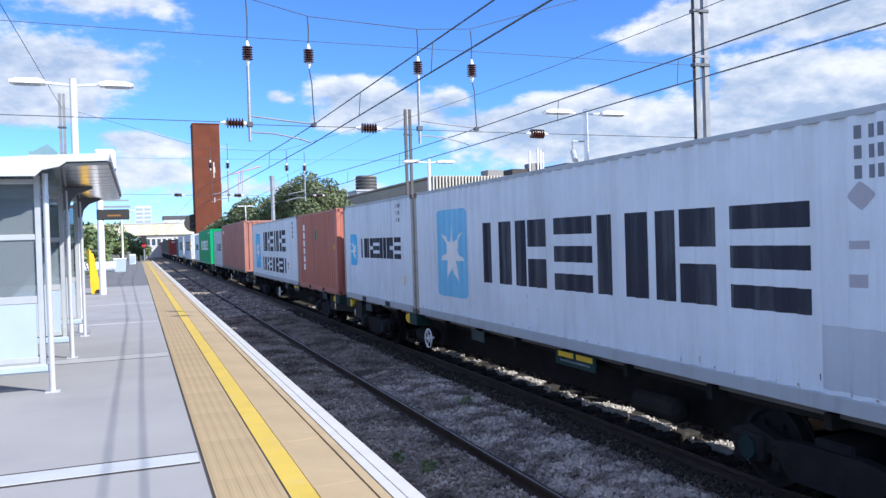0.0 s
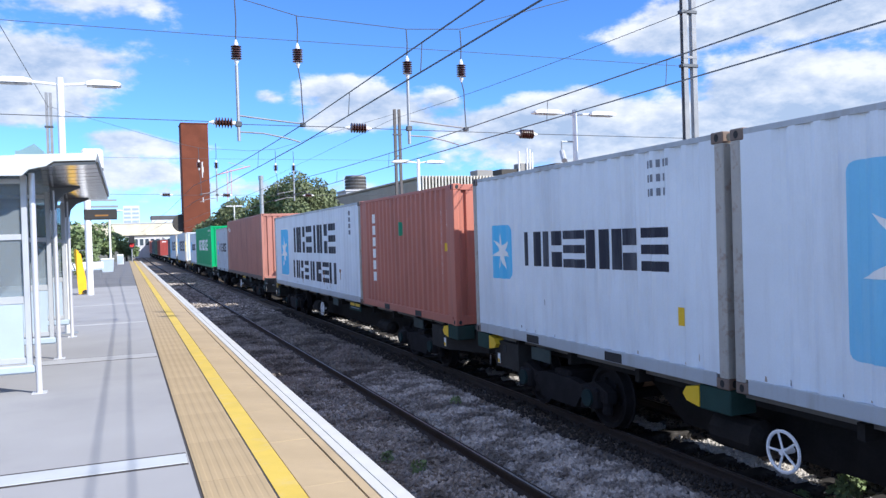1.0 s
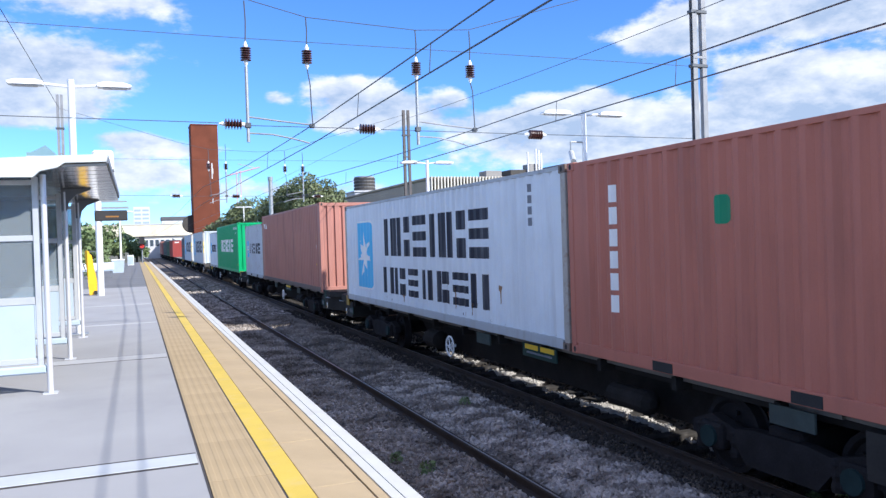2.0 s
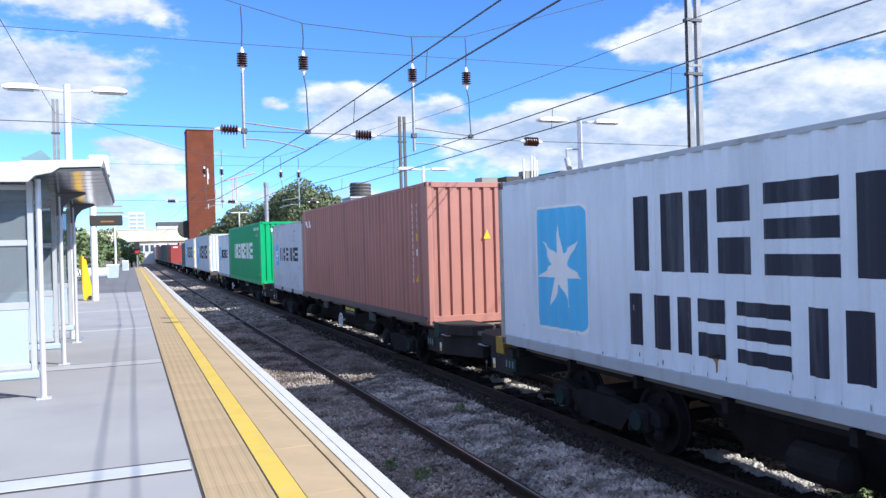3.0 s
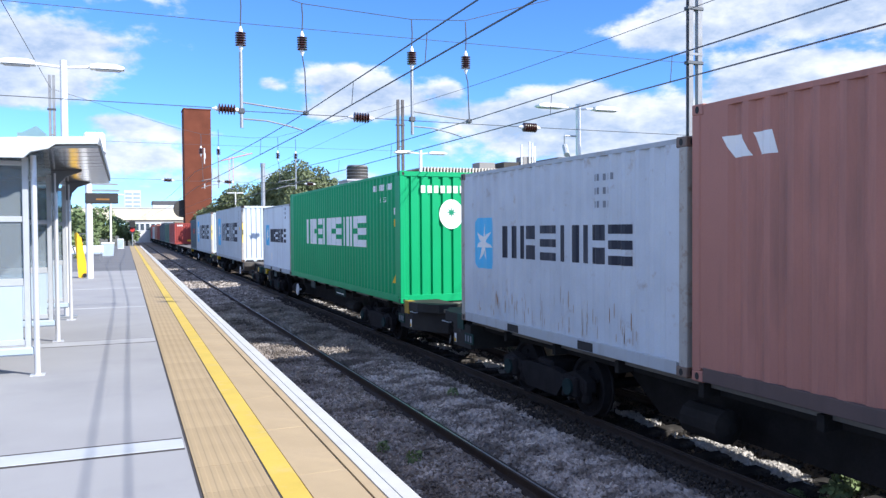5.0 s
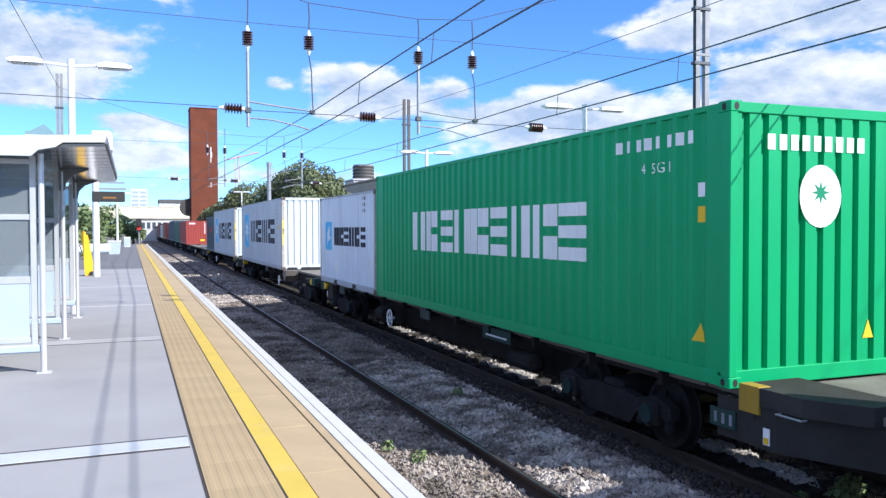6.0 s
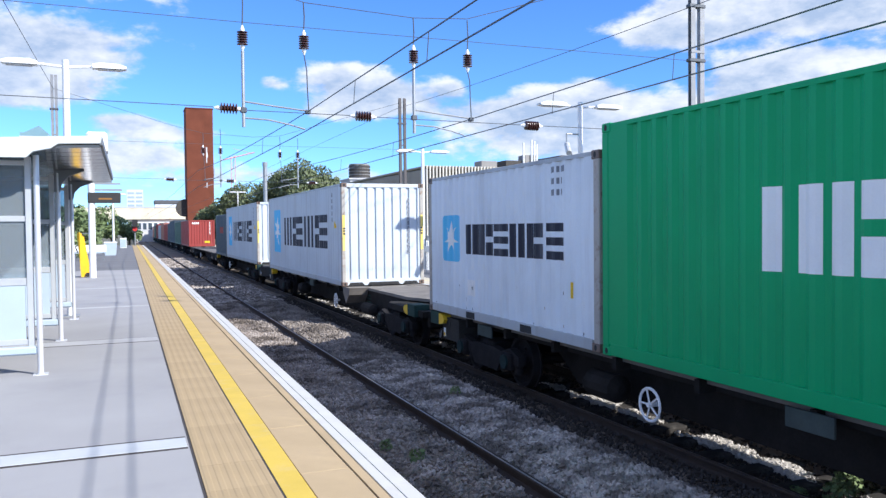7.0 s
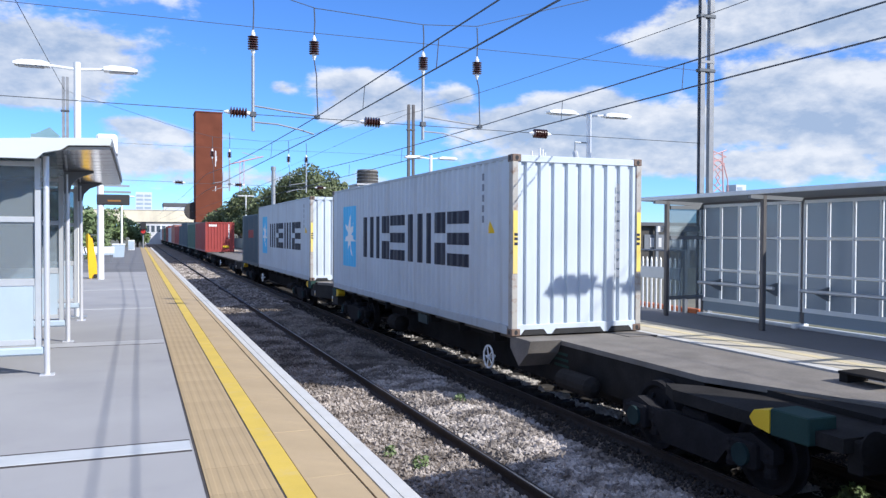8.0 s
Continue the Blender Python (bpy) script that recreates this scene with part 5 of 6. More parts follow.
def headspan(y, xl, xr, side, zr=1.0):
    """Cross wires between two masts, with the insulators, drop tubes and registration arms of both tracks."""
    cable("headspan_wire", [(xl, y, 8.0)] + [(2.1, y, 6.55), (3.38, y, 6.26), (5.7, y, 6.16), (6.95, y, 6.25)] + [(xr, y, 8.2)], 0.008, "upper headspan wire slung between masts")
    cable("cross_span_wire", [(xl, y, 5.80), (2.2, y, 5.76), (xr, y, 5.76)], 0.006, "thin level cross wire")
    cable("cross_span_wire", [(xl, y, 4.14), (1.55, y, 4.09), (2.2, y, 4.05), (4.2, y, 4.04), (5.7, y, 4.02), (8.2, y, 4.0), (xr, y, 3.98)], 0.0075, "thin level cross wire")
    for x, z, ln, ztop in ((3.15 - side * 1.0, 5.45, 0.46, 6.5), (3.36, 5.46, 0.46, 6.26), (6.76 - side * 1.06, 5.34, 0.46, 6.16), (6.95, 5.34, 0.46, 6.22)):
        insulator((x, y, z), (0, 0, 1), ln)
        cable("dropper", [(x, y, ztop), (x + 0.015, y, (ztop + z) / 2 + 0.12), (x, y, z + ln / 2)], 0.013, "short twisted hanger above an insulator")
    insulator((1.87, y, 4.07), (1, 0, -0.02), 0.52)
    insulator((4.58, y, 4.03), (1, 0, -0.02), 0.52)
    insulator((8.52, y, 3.99), (1, 0, -0.02), 0.52, "dark ribbed insulator in the cross wire")
    for x0, xm, xc, zt in ((3.15 - side * 1.0, 3.42, 3.36, 5.2), (6.76 - side * 1.06, 7.02, 6.85, 5.1)):
        t = thing("registration_assembly", (x0, y, 0), "galvanised drop tube with two registration arms", "registration arm", "registration arms")
        part("drop_tube", Geo().tube((0, 0, 3.72), (0, 0, zt), 0.034, n=10), M["galv"], t)
        part("upper_arm", Geo().path([(0, 0, 4.22), ((xm - x0) * 0.5, 0, 4.15), (xm - x0, 0, 4.09)], 0.017, 8), M["dark_galv"], t)
        part("lower_arm", Geo().path([(0, 0, 3.90), ((xc - x0) * 0.4, 0, 3.88), ((xc - x0) * 0.75, 0, 3.80), (xc - x0, 0, 3.72)], 0.016, 8), M["dark_galv"], t)
        part("clamp", Geo().box(-0.06, 0.06, -0.05, 0.05, 4.0, 4.1, c=0.01), M["wire"], t)
        part("clamp", Geo().box(xm - x0 - 0.05, xm - x0 + 0.05, -0.06, 0.06, 4.03, 4.11, c=0.01), M["wire"], t)
    for x, z0 in ((3.36, 5.22), (6.95, 5.1)):
        cable("hanger_wire", [(x, y, z0), (x + 0.05, y, 4.9), (x + 0.06, y, 4.5), (x + 0.08, y, 4.09)], 0.012, "steel hanger wire to the catenary")


def overhead():
    mast(13.13, 15.8, 9.2, 0.145, 0.13, "twin-channel grey steel mast behind the opposite platform")
    mast(13.27, 38.6, 8.4, 0.12, 0.13, "twin-channel steel mast further along, coloured dark as if backlit", "mast_backlit")
    mast(-3.75, 15.8, 8.6, 0.12, 0.15, "twin-channel grey steel mast behind the shelter")
    mast(-2.90, 38.6, 8.6, 0.05, 0.11, "slim grey steel mast with a bracket top")
    headspan(15.8, -3.75, 13.13, 1)
    headspan(38.6, -2.90, 13.27, -1)
    for xs in (((3.33, 3.38, 3.05, 3.3), (3.38, 3.42, 3.1, 3.3)), ((6.95, 6.85, 6.6, 6.8), (7.0, 7.03, 6.7, 6.8))):
        (c0, c1, c2, c3), (m0, m1, m2, m3) = xs
        cable("contact_wire", [(c0, -20, 3.69), (c0, 5.8, 3.69), (c1, 15.8, 3.69), (c2, 38.6, 3.7), (c3, 62, 3.7), (c2, 180, 3.7)], 0.010, "taut contact wire above the track")
        cable("catenary_wire", [(m0, -20, 4.6), (m0, 0, 4.05), (m1, 15.8, 4.08)] + sag((m1, 15.8, 4.08), (m2, 38.6, 4.5), 0.1, 8)[1:] + [(m3, 62, 4.5), (m2, 180, 4.5)], 0.010, "catenary wire above the contact wire")
        for y in (8.9, 12.2, 21.0, 26.5, 32.0):
            x = m1 - 0.01 if y < 16 else m1 + (m2 - m1) * (y - 15.8) / 22.8
            cable("dropper", [(x, y, 4.06 if y < 16 else 4.1), (x - 0.03, y, 3.7)], 0.006, "thin dropper between the two wires")
    cable("return_conductor", [(12.9, -20, 6.6)] + sag((12.9, 15.7, 7.05), (12.95, 38.5, 7.85), 0.1, 8) + [(13.0, 80, 7.8)], 0.009, "return conductor strung from mast to mast")
    cable("return_conductor", [(-2.9, 10, 7.75), (-2.9, 22, 7.72), (-2.9, 38.5, 7.95)], 0.010, "return conductor strung from mast to mast")


# ---- lamps and columns ----
def lamp(x, y, top, reach, label, head=0.78, cctv=False):
    t = thing("platform_lamp", (x, y, 0), label, "lamp", "platform lamps")
    part("column", Geo().tube((0, 0, 0), (0, 0, top), 0.075, 0.065, n=14), M["white_paint"], t, smooth=True)
    part("base_plate", Geo().box(-0.16, 0.16, -0.16, 0.16, 0, 0.03, c=0.008), M["galv"], t)
    for s in (-1, 1):
        arm = Geo().path([(0, 0, top - 0.14), (s * (reach - head), 0, top - 0.10)], 0.028, 8)
        part("arm", arm, M["white_paint"], t)
        x0, x1 = s * (reach - head), s * reach
        prof = [(x0, -0.045), (x0, 0.025), (x0 + s * 0.14, 0.062), (x1 - s * 0.14, 0.055), (x1, 0.01), (x1, -0.03), (x1 - s * 0.05, -0.045)]
        g = Geo()
        g.prism([(a, b + top - 0.09) for a, b in prof], "y", -0.13, 0.13)
        hd = part("lamp_head", g, M["white_paint"], t, "flat white lamp head")
        part("lens", Geo().box(*sorted((x0 + s * 0.1, x1 - s * 0.08)), -0.085, 0.085, top - 0.158, top - 0.143, c=0.004), M["pale_wall"], hd)
    if cctv:
        part("camera_bracket", Geo().path([(-0.05, 0, top - 0.85), (-0.42, 0, top - 0.85), (-0.42, 0, top - 1.1)], 0.02, 8), M["galv"], t)
        part("cctv_camera", Geo().tube((-0.5, -0.25, top - 1.38), (-0.40, 0.02, top - 1.12), 0.075, n=10), M["alu"], t, "grey security camera")
        part("cable_loop", Geo().path([(-0.38, 0, top - 1.15), (-0.25, 0, top - 1.42), (-0.07, 0, top - 1.48)], 0.012), M["black"], t)
    return t


def lamps():
    lamp(-1.09, 17.4, 5.12, 1.13, "white twin-arm lamp column behind the shelter", 0.64)
    lamp(11.22, 18.1, 5.0, 1.24, "white twin-arm lamp column with a security camera", cctv=True)
    lamp(11.0, 6.85, 5.0, 1.12, "white twin-arm lamp column beside the shelter")
    lamp(11.15, 29.95, 4.9, 1.12, "white twin-arm lamp column on the opposite platform")
    lamp(11.2, 88.0, 5.9, 0.9, "white lamp column far along the opposite platform")
    lamp(11.2, 101.0, 5.6, 0.9, "white lamp column far along the opposite platform")
    lamp(-0.95, 60.3, 4.4, 0.9, "white lamp column far along the platform")
    t = thing("steel_pole", (9.75, 60.5, 0), "plain pale steel pole on the opposite platform", "pole")
    part("shaft", Geo().tube((0, 0, 0), (0, 0, 6.75), 0.16, 0.15, n=14), M["galv"], t, smooth=True)
    part("collar", Geo().tube((0, 0, 6.5), (0, 0, 6.8), 0.19, n=14), M["galv"], t)


# ---- near platform shelter ----
def near_shelter():
    t = thing("platform_shelter", (0, 0, 0), "glazed steel platform shelter with a pale curved roof", "shelter", "shelters")
    ys = (10.5, 13.6, 16.8)
    for y in ys:
        part("post", Geo().tube((-1.0, y, 0), (-1.0, y, 2.62), 0.034, n=14), M["steel"], t, "round stainless post", smooth=True)
        part("foot", Geo().box(-1.08, -0.92, y - 0.08, y + 0.08, 0, 0.012), M["steel"], t)
        if y > ys[0]:
            part("roof_bracket", Geo().prism([(-1.05, 2.32), (-0.97, 2.32), (-0.94, 2.46), (-0.84, 2.57), (-0.62, 2.655), (-0.62, 2.70), (-1.05, 2.67)], "y", y - 0.03, y + 0.03), M["alu_grey"], t, "dark curved roof bracket")
        part("upright", Geo().box(-1.13, -1.06, y + 0.02, y + 0.09, 0.25, 2.6, c=0.006), M["alu"], t)
        part("upright", Geo().box(-2.75, -2.68, y + 0.02, y + 0.09, 0.0, 2.6, c=0.006), M["alu"], t)
        # end screen across the platform: two panes above a pale panel
        sc = part("screen_frame", Geo().box(-2.68, -1.13, y + 0.03, y + 0.08, 1.83, 1.90, c=0.006).box(-2.68, -1.13, y + 0.03, y + 0.08, 1.07, 1.16, c=0.006)
                  .box(-2.68, -1.13, y + 0.03, y + 0.08, 0.36, 0.43, c=0.006).box(-2.68, -1.13, y + 0.03, y + 0.08, 2.5, 2.56, c=0.006), M["alu"], t)
        for z0, z1 in ((1.90, 2.5), (1.16, 1.83)):
            p = part("pane", Geo().box(-2.68, -1.13, y + 0.05, y + 0.058, z0, z1), M["pane_dark"], sc)
            p.visible_shadow = False
        part("lower_panel", Geo().box(-2.66, -1.15, y + 0.04, y + 0.07, 0.43, 1.07), M["pale_blue"], sc, "pale blue lower panel")
        part("kick_rail", Geo().box(-2.7, -1.03, y - 0.01, y + 0.06, 0.24, 0.34, c=0.02), M["pale_blue"], sc, "pale blue kick rail")
    for y0, y1 in zip(ys, ys[1:]):
        for z0, z1 in ((1.16, 1.83), (1.90, 2.5), (0.43, 1.07)):
            p = part("back_pane", Geo().box(-2.72, -2.712, y0 + 0.12, y1, z0, z1), M["pane_dark"], t)
            p.visible_shadow = False
        for z in (0.36, 1.08, 1.83, 2.5):
            part("back_rail", Geo().box(-2.74, -2.69, y0 + 0.09, y1 + 0.02, z, z + 0.07, c=0.005), M["alu_grey"], t)
        mid = (y0 + y1) / 2
        part("mullion", Geo().box(-2.74, -2.69, mid - 0.03, mid + 0.03, 0.0, 2.5), M["alu_grey"], t)
        s = part("seat", Geo().box(-2.62, -2.22, y0 + 0.5, y1 - 0.4, 0.44, 0.48, c=0.01), M["alu"], t, "perforated metal bench seat")
        for y in (y0 + 0.7, y1 - 0.6):
            part("seat_leg", Geo().box(-2.45, -2.39, y - 0.03, y + 0.03, 0.0, 0.44), M["alu"], s)
    # roof: shallow curve across the platform, boarded soffit below
    n = 14
    xs = [-3.0 + 2.72 * k / n for k in range(n + 1)]
    def rz(x):
        return 2.735 + 0.066 * (x + 0.25) + 0.02 * math.sin(math.pi * (x + 3.0) / 2.72)
    upper = [(x, rz(x) + 0.07) for x in xs]
    lower = [(x, rz(x)) for x in reversed(xs)]
    part("roof_sheet", Geo().prism(upper + lower, "y", 10.05, 16.95), M["roof_white"], t, "pale curved roof sheet")
    nose = [(-3.0, 2.54), (-1.05, 2.55), (-0.98, 2.62), (-0.80, 2.66), (-0.72, 2.715), (-0.28, 2.73), (-0.26, 2.80)] + [(x, rz(x) + 0.085) for x in reversed(xs)]
    part("fascia", Geo().prism(nose, "y", 9.98, 10.05), M["roof_white"], t, "white shaped end fascia")
    y = 10.06
    while y < 16.8:
        part("soffit_board", Geo().prism([(x, rz(x) - 0.012) for x in xs] + [(x, rz(x) - 0.045) for x in reversed(xs)], "y", y, y + 0.52), M["soffit"], t)
        y += 0.56
    part("edge_trim", Geo().box(-0.30, -0.255, 10.05, 16.95, 2.71, 2.82, c=0.01), M["alu_grey"], t)
    part("roof_unit", Geo().box(-0.51, -0.24, 11.8, 12.3, 2.79, 3.075, c=0.03), M["white_paint"], t, "small white box on the roof")


# ---- opposite platform shelter ----
def far_shelter():
    t = thing("platform_shelter", (0, 0, 0), "long grey steel shelter with gridded glass back wall", "shelter", "shelters")
    y0, y1 = -1.0, 13.8
    rp = part("roof_pane", Geo().prism([(10.12, 2.44), (10.12, 2.50), (11.62, 2.46), (11.62, 2.40)], "y", y0, y1 + 0.5), M["pane_roof"], t, "weathered grey roof sheet set to cast no shadow")
    # near-solid sheet with its shadow off, so sun reaches the platform below
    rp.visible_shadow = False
    part("gutter", Geo().box(10.08, 10.13, y0, y1 + 0.5, 2.43, 2.51, c=0.008), M["alu"], t)
    ys = [13.8, 11.05, 8.3, 5.55, 2.8, 0.0]
    for y in ys:
        part("front_post", Geo().box(10.44, 10.53, y - 0.045, y + 0.045, 0.0, 2.46, c=0.012), M["post_brown"], t)
        part("roof_beam", Geo().prism([(10.16, 2.37), (10.16, 2.44), (11.56, 2.40), (11.56, 2.33)], "y", y - 0.04, y + 0.04), M["alu_grey"], t)
        part("back_post", Geo().box(11.41, 11.48, y - 0.04, y + 0.04, 0.0, 2.40, c=0.01), M["post_brown"], t)
    for ya, yb in zip(ys, ys[1:]):
        step = (ya - yb - 0.1) / 5
        wf = part("window_frame", Geo().box(11.40, 11.46, yb + 0.05, ya - 0.05, 2.30, 2.36), M["frame_pale"], t, "pale metal grid")
        part("header_beam", Geo().box(11.39, 11.47, yb + 0.04, ya - 0.04, 2.362, 2.40, c=0.004), M["post_brown"], t)
        part("bottom_rail", Geo().box(11.40, 11.46, yb + 0.05, ya - 0.05, 0.30, 0.38), M["frame_pale"], wf)
        for k in range(6):
            yy = yb + 0.05 + step * k
            part("mullion", Geo().box(11.395, 11.45, yy - 0.024, yy + 0.024, 0.3, 2.33, c=0.006), M["frame_pale"], wf)
        for z in (0.98, 1.66):
            part("transom", Geo().box(11.398, 11.448, yb + 0.05, ya - 0.05, z - 0.022, z + 0.022, c=0.006), M["frame_pale"], wf)
        for k in range(5):
            for z0, z1 in ((0.38, 0.95), (1.01, 1.63), (1.69, 2.30)):
                p = part("pane", Geo().box(11.425, 11.433, yb + 0.09 + step * k, yb + 0.01 + step * (k + 1), z0, z1), M["pane_grey"], wf)
        b = part("leaning_rail", Geo().tube((11.08, yb + 0.35, 0.72), (11.08, ya - 0.3, 0.72), 0.035, n=10), M["alu"], t, "tubular leaning rail", smooth=True)
        part("kick_panel", Geo().box(11.415, 11.44, yb + 0.05, ya - 0.05, 0.10, 0.30), M["pane_kick"], t, "pale frosted kick panel")
        for y in (yb + 0.6, ya - 0.6):
            part("bracket", Geo().prism([(11.06, 0.70), (11.4, 0.55), (11.4, 0.80)], "y", y - 0.03, y + 0.03), M["alu_grey"], b)
        part("kerb", Geo().box(11.28, 11.5, yb, ya, 0.0, 0.05, c=0.01), M["drain"], t)
        part("foot", Geo().box(11.2, 11.54, yb - 0.06, yb + 0.06, 0.0, 0.09, c=0.02), M["white_paint"], t)
    # end screen
    e = part("end_frame", Geo().box(10.54, 11.4, 13.74, 13.80, 1.62, 1.70), M["alu_grey"], t)
    for z in (0.34, 2.26):
        part("end_rail", Geo().box(10.54, 11.4, 13.74, 13.80, z, z + 0.08), M["alu_grey"], e)
    for z0, z1 in ((0.42, 1.62), (1.70, 2.26)):
        p = part("end_pane", Geo().box(10.54, 11.4, 13.765, 13.773, z0, z1), M["pane_dark"], e)
        p.visible_shadow = False
    part("white_board", Geo().box(10.3, 11.4, 13.86, 13.90, 1.78, 1.90), M["white_paint"], t, "white notice strip")


def fences():
    f = thing("palisade_fence", (0, 0, 0), "white pale fence with a broad grey rail", "fence")
    pale = Geo().prism([(-0.026, 0), (0.026, 0), (0.026, 1.13), (0, 1.2), (-0.026, 1.13)], "x", -0.012, 0.012).mesh("pale", M["white_paint"])
    y = 14.3
    while y < 46:
        part("pale", pale, None, f, at=pose(11.22, y, 0.0))
        y += 0.17
    part("pale_run", Geo().box(11.215, 11.23, 46, 100, 0, 1.15), M["pale_wall"], f)
    y = 14.2
    while y < 100:
        part("post", Geo().box(11.25, 11.33, y - 0.04, y + 0.04, 0, 1.35), M["alu_grey"], f)
        y += 2.6
    part("grey_rail", Geo().box(11.12, 11.18, 14.2, 40, 0.72, 0.98, c=0.01), M["alu"], f, "broad grey rail panel")
    part("top_rail", Geo().tube((11.29, 14.2, 1.36), (11.29, 100, 1.36), 0.022, n=8), M["alu_grey"], f)
    part("barrier_foot", Geo().box(11.36, 11.5, 13.9, 24, -0.02, 0.10, c=0.02), M["timber"], f, "orange barrier feet")
    b = thing("back_fence", (0, 0, 0), "grey steel bar fence along the platform's back", "fence")
    bar = Geo().box(-0.015, 0.015, -0.02, 0.02, 0, 1.75).mesh("bar", M["alu"])
    y = 7.0
    while y < 46:
        part("bar", bar, None, b, at=pose(-3.32, y, 0.0))
        y += 0.17
    for z in (0.3, 1.5):
        part("rail", Geo().box(-3.36, -3.30, 5, 100, z, z + 0.06), M["alu_grey"], b)


# ---- platform furniture, far along ----
def furniture():
    t = thing("wheelchair_ramp", (-1.55, 32.3, 0), "yellow folded wheelchair ramp leaning on a post", "ramp", turn=4)
    part("ramp_panel", Geo().prism([(-0.10, 0.0), (0.18, 0.0), (-0.06, 1.62), (-0.16, 1.70), (-0.22, 1.62)], "y", -0.06, 0.06), M["ramp_yellow"], t)
    part("ramp_panel", Geo().prism([(0.0, 0.0), (0.26, 0.0), (0.02, 1.5), (-0.08, 1.56)], "y", 0.08, 0.16), M["ramp_yellow"], t)
    part("wheel", Geo().tube((0.12, -0.12, 0.08), (0.12, 0.2, 0.08), 0.08, n=12), M["black"], t)
    part("handle", Geo().path([(-0.12, -0.04, 1.2), (-0.28, -0.04, 1.15), (-0.2, -0.04, 0.9)], 0.02), M["black"], t)
    t = thing("display_post", (-1.22, 31.5, 0), "white column with a hanging train indicator", "information display")
    part("column", Geo().tube((0, 0, 0), (0, 0, 4.1), 0.12, n=14), M["white_paint"], t, smooth=True)
    part("arm", Geo().box(-0.1, 1.05, -0.04, 0.04, 3.18, 3.26), M["galv"], t)
    part("hanger", Geo().box(-0.05, 1.0, -0.03, 0.03, 3.42, 3.48), M["galv"], t)
    d = part("display_case", Geo().box(-0.12, 1.0, -0.16, 0.16, 2.74, 3.12, c=0.03), M["screen"], t, "dark indicator box")
    for z, w in ((2.86, 0.45),):
        part("text_bar", Geo().box(0.25, 0.25 + w, -0.166, -0.16, z, z + 0.06), M["amber"], d)
    t = thing("bench", (-2.1, 50, 0), "white slatted platform bench", "bench")
    part("seat", Geo().box(-0.9, 0.9, -0.25, 0.25, 0.42, 0.48, c=0.01), M["pale_blue"], t)
    part("backrest", Geo().box(-0.9, 0.9, 0.22, 0.28, 0.5, 0.9, c=0.01), M["white_paint"], t)
    for x in (-0.75, 0.75):
        part("leg", Geo().box(x - 0.04, x + 0.04, -0.2, 0.2, 0, 0.42), M["alu_grey"], t)
    t = thing("grit_bin", (-1.15, 60, 0), "pale blue storage bin on the platform", "bin")
    part("body", Geo().prism([(-0.35, 0), (0.35, 0), (0.42, 0.85), (-0.42, 0.85)], "y", -0.3, 0.3), M["pale_blue"], t)
    part("lid", Geo().box(-0.44, 0.44, -0.33, 0.33, 0.85, 0.95, c=0.02), M["white_paint"], t)
    t = thing("equipment_cabinet", (-0.45, 84, 0), "small white cabinet at the platform's end", "cabinet")
    part("body", Geo().box(-0.3, 0.3, -0.3, 0.3, 0, 1.0, c=0.02), M["white_paint"], t)
    part("door", Geo().box(-0.26, 0.26, -0.315, -0.302, 0.08, 0.9, c=0.004), M["pale_blue"], t)
    t = thing("signal", (0.75, 96, 0), "small post signal showing a red aspect", "signal")
    part("post", Geo().tube((0, 0, 0), (0, 0, 2.2), 0.07, n=10), M["galv"], t)
    part("head", Geo().box(-0.3, 0.3, -0.15, 0.15, 1.5, 2.9, c=0.03), M["black"], t)
    part("red_panel", Geo().tube((0, -0.17, 1.9), (0, -0.15, 1.9), 0.24, n=14), M["red_paint"], t, "round red lamp")
    part("hood", Geo().box(-0.26, 0.26, -0.45, -0.15, 2.16, 2.2), M["black"], t)


# ---- plants ----
def leaves(name, blobs, count, size, seed, mat, parent=None, label="", squash=1.0):
    """Many small leaf cards over uneven clumps, joined in one crown."""
    rs = np.random.RandomState(seed)
    vs, fs = [], []
    w = np.array([b[3] ** 2 for b in blobs])
    w = w / w.sum()
    for i in range(count):
        cx, cy, cz, r = blobs[rs.choice(len(blobs), p=w)]
        d = rs.normal(size=3)
        d /= np.linalg.norm(d)
        p = np.array((cx, cy, cz)) + d * r * (0.62 + 0.45 * rs.rand() ** 0.6) * np.array((1, 1, squash))
        a = rs.normal(size=3)
        a /= np.linalg.norm(a)
        b = np.cross(d + 0.5 * rs.normal(size=3), a)
        b /= np.linalg.norm(b) + 1e-6
        s = size * rs.uniform(0.5, 1.2)
        k = len(vs)
        vs += [p - a * s, p + b * s * 0.6, p + a * s, p - b * s * 0.6]
        fs.append((k, k + 1, k + 2, k + 3))
    me = bpy.data.meshes.new(name)
    me.from_pydata([tuple(map(float, v)) for v in vs], [], fs)
    me.materials.append(mat)
    ob = new(name, me)
    ob.parent = parent
    if label:
        ob["label"] = label
    return ob


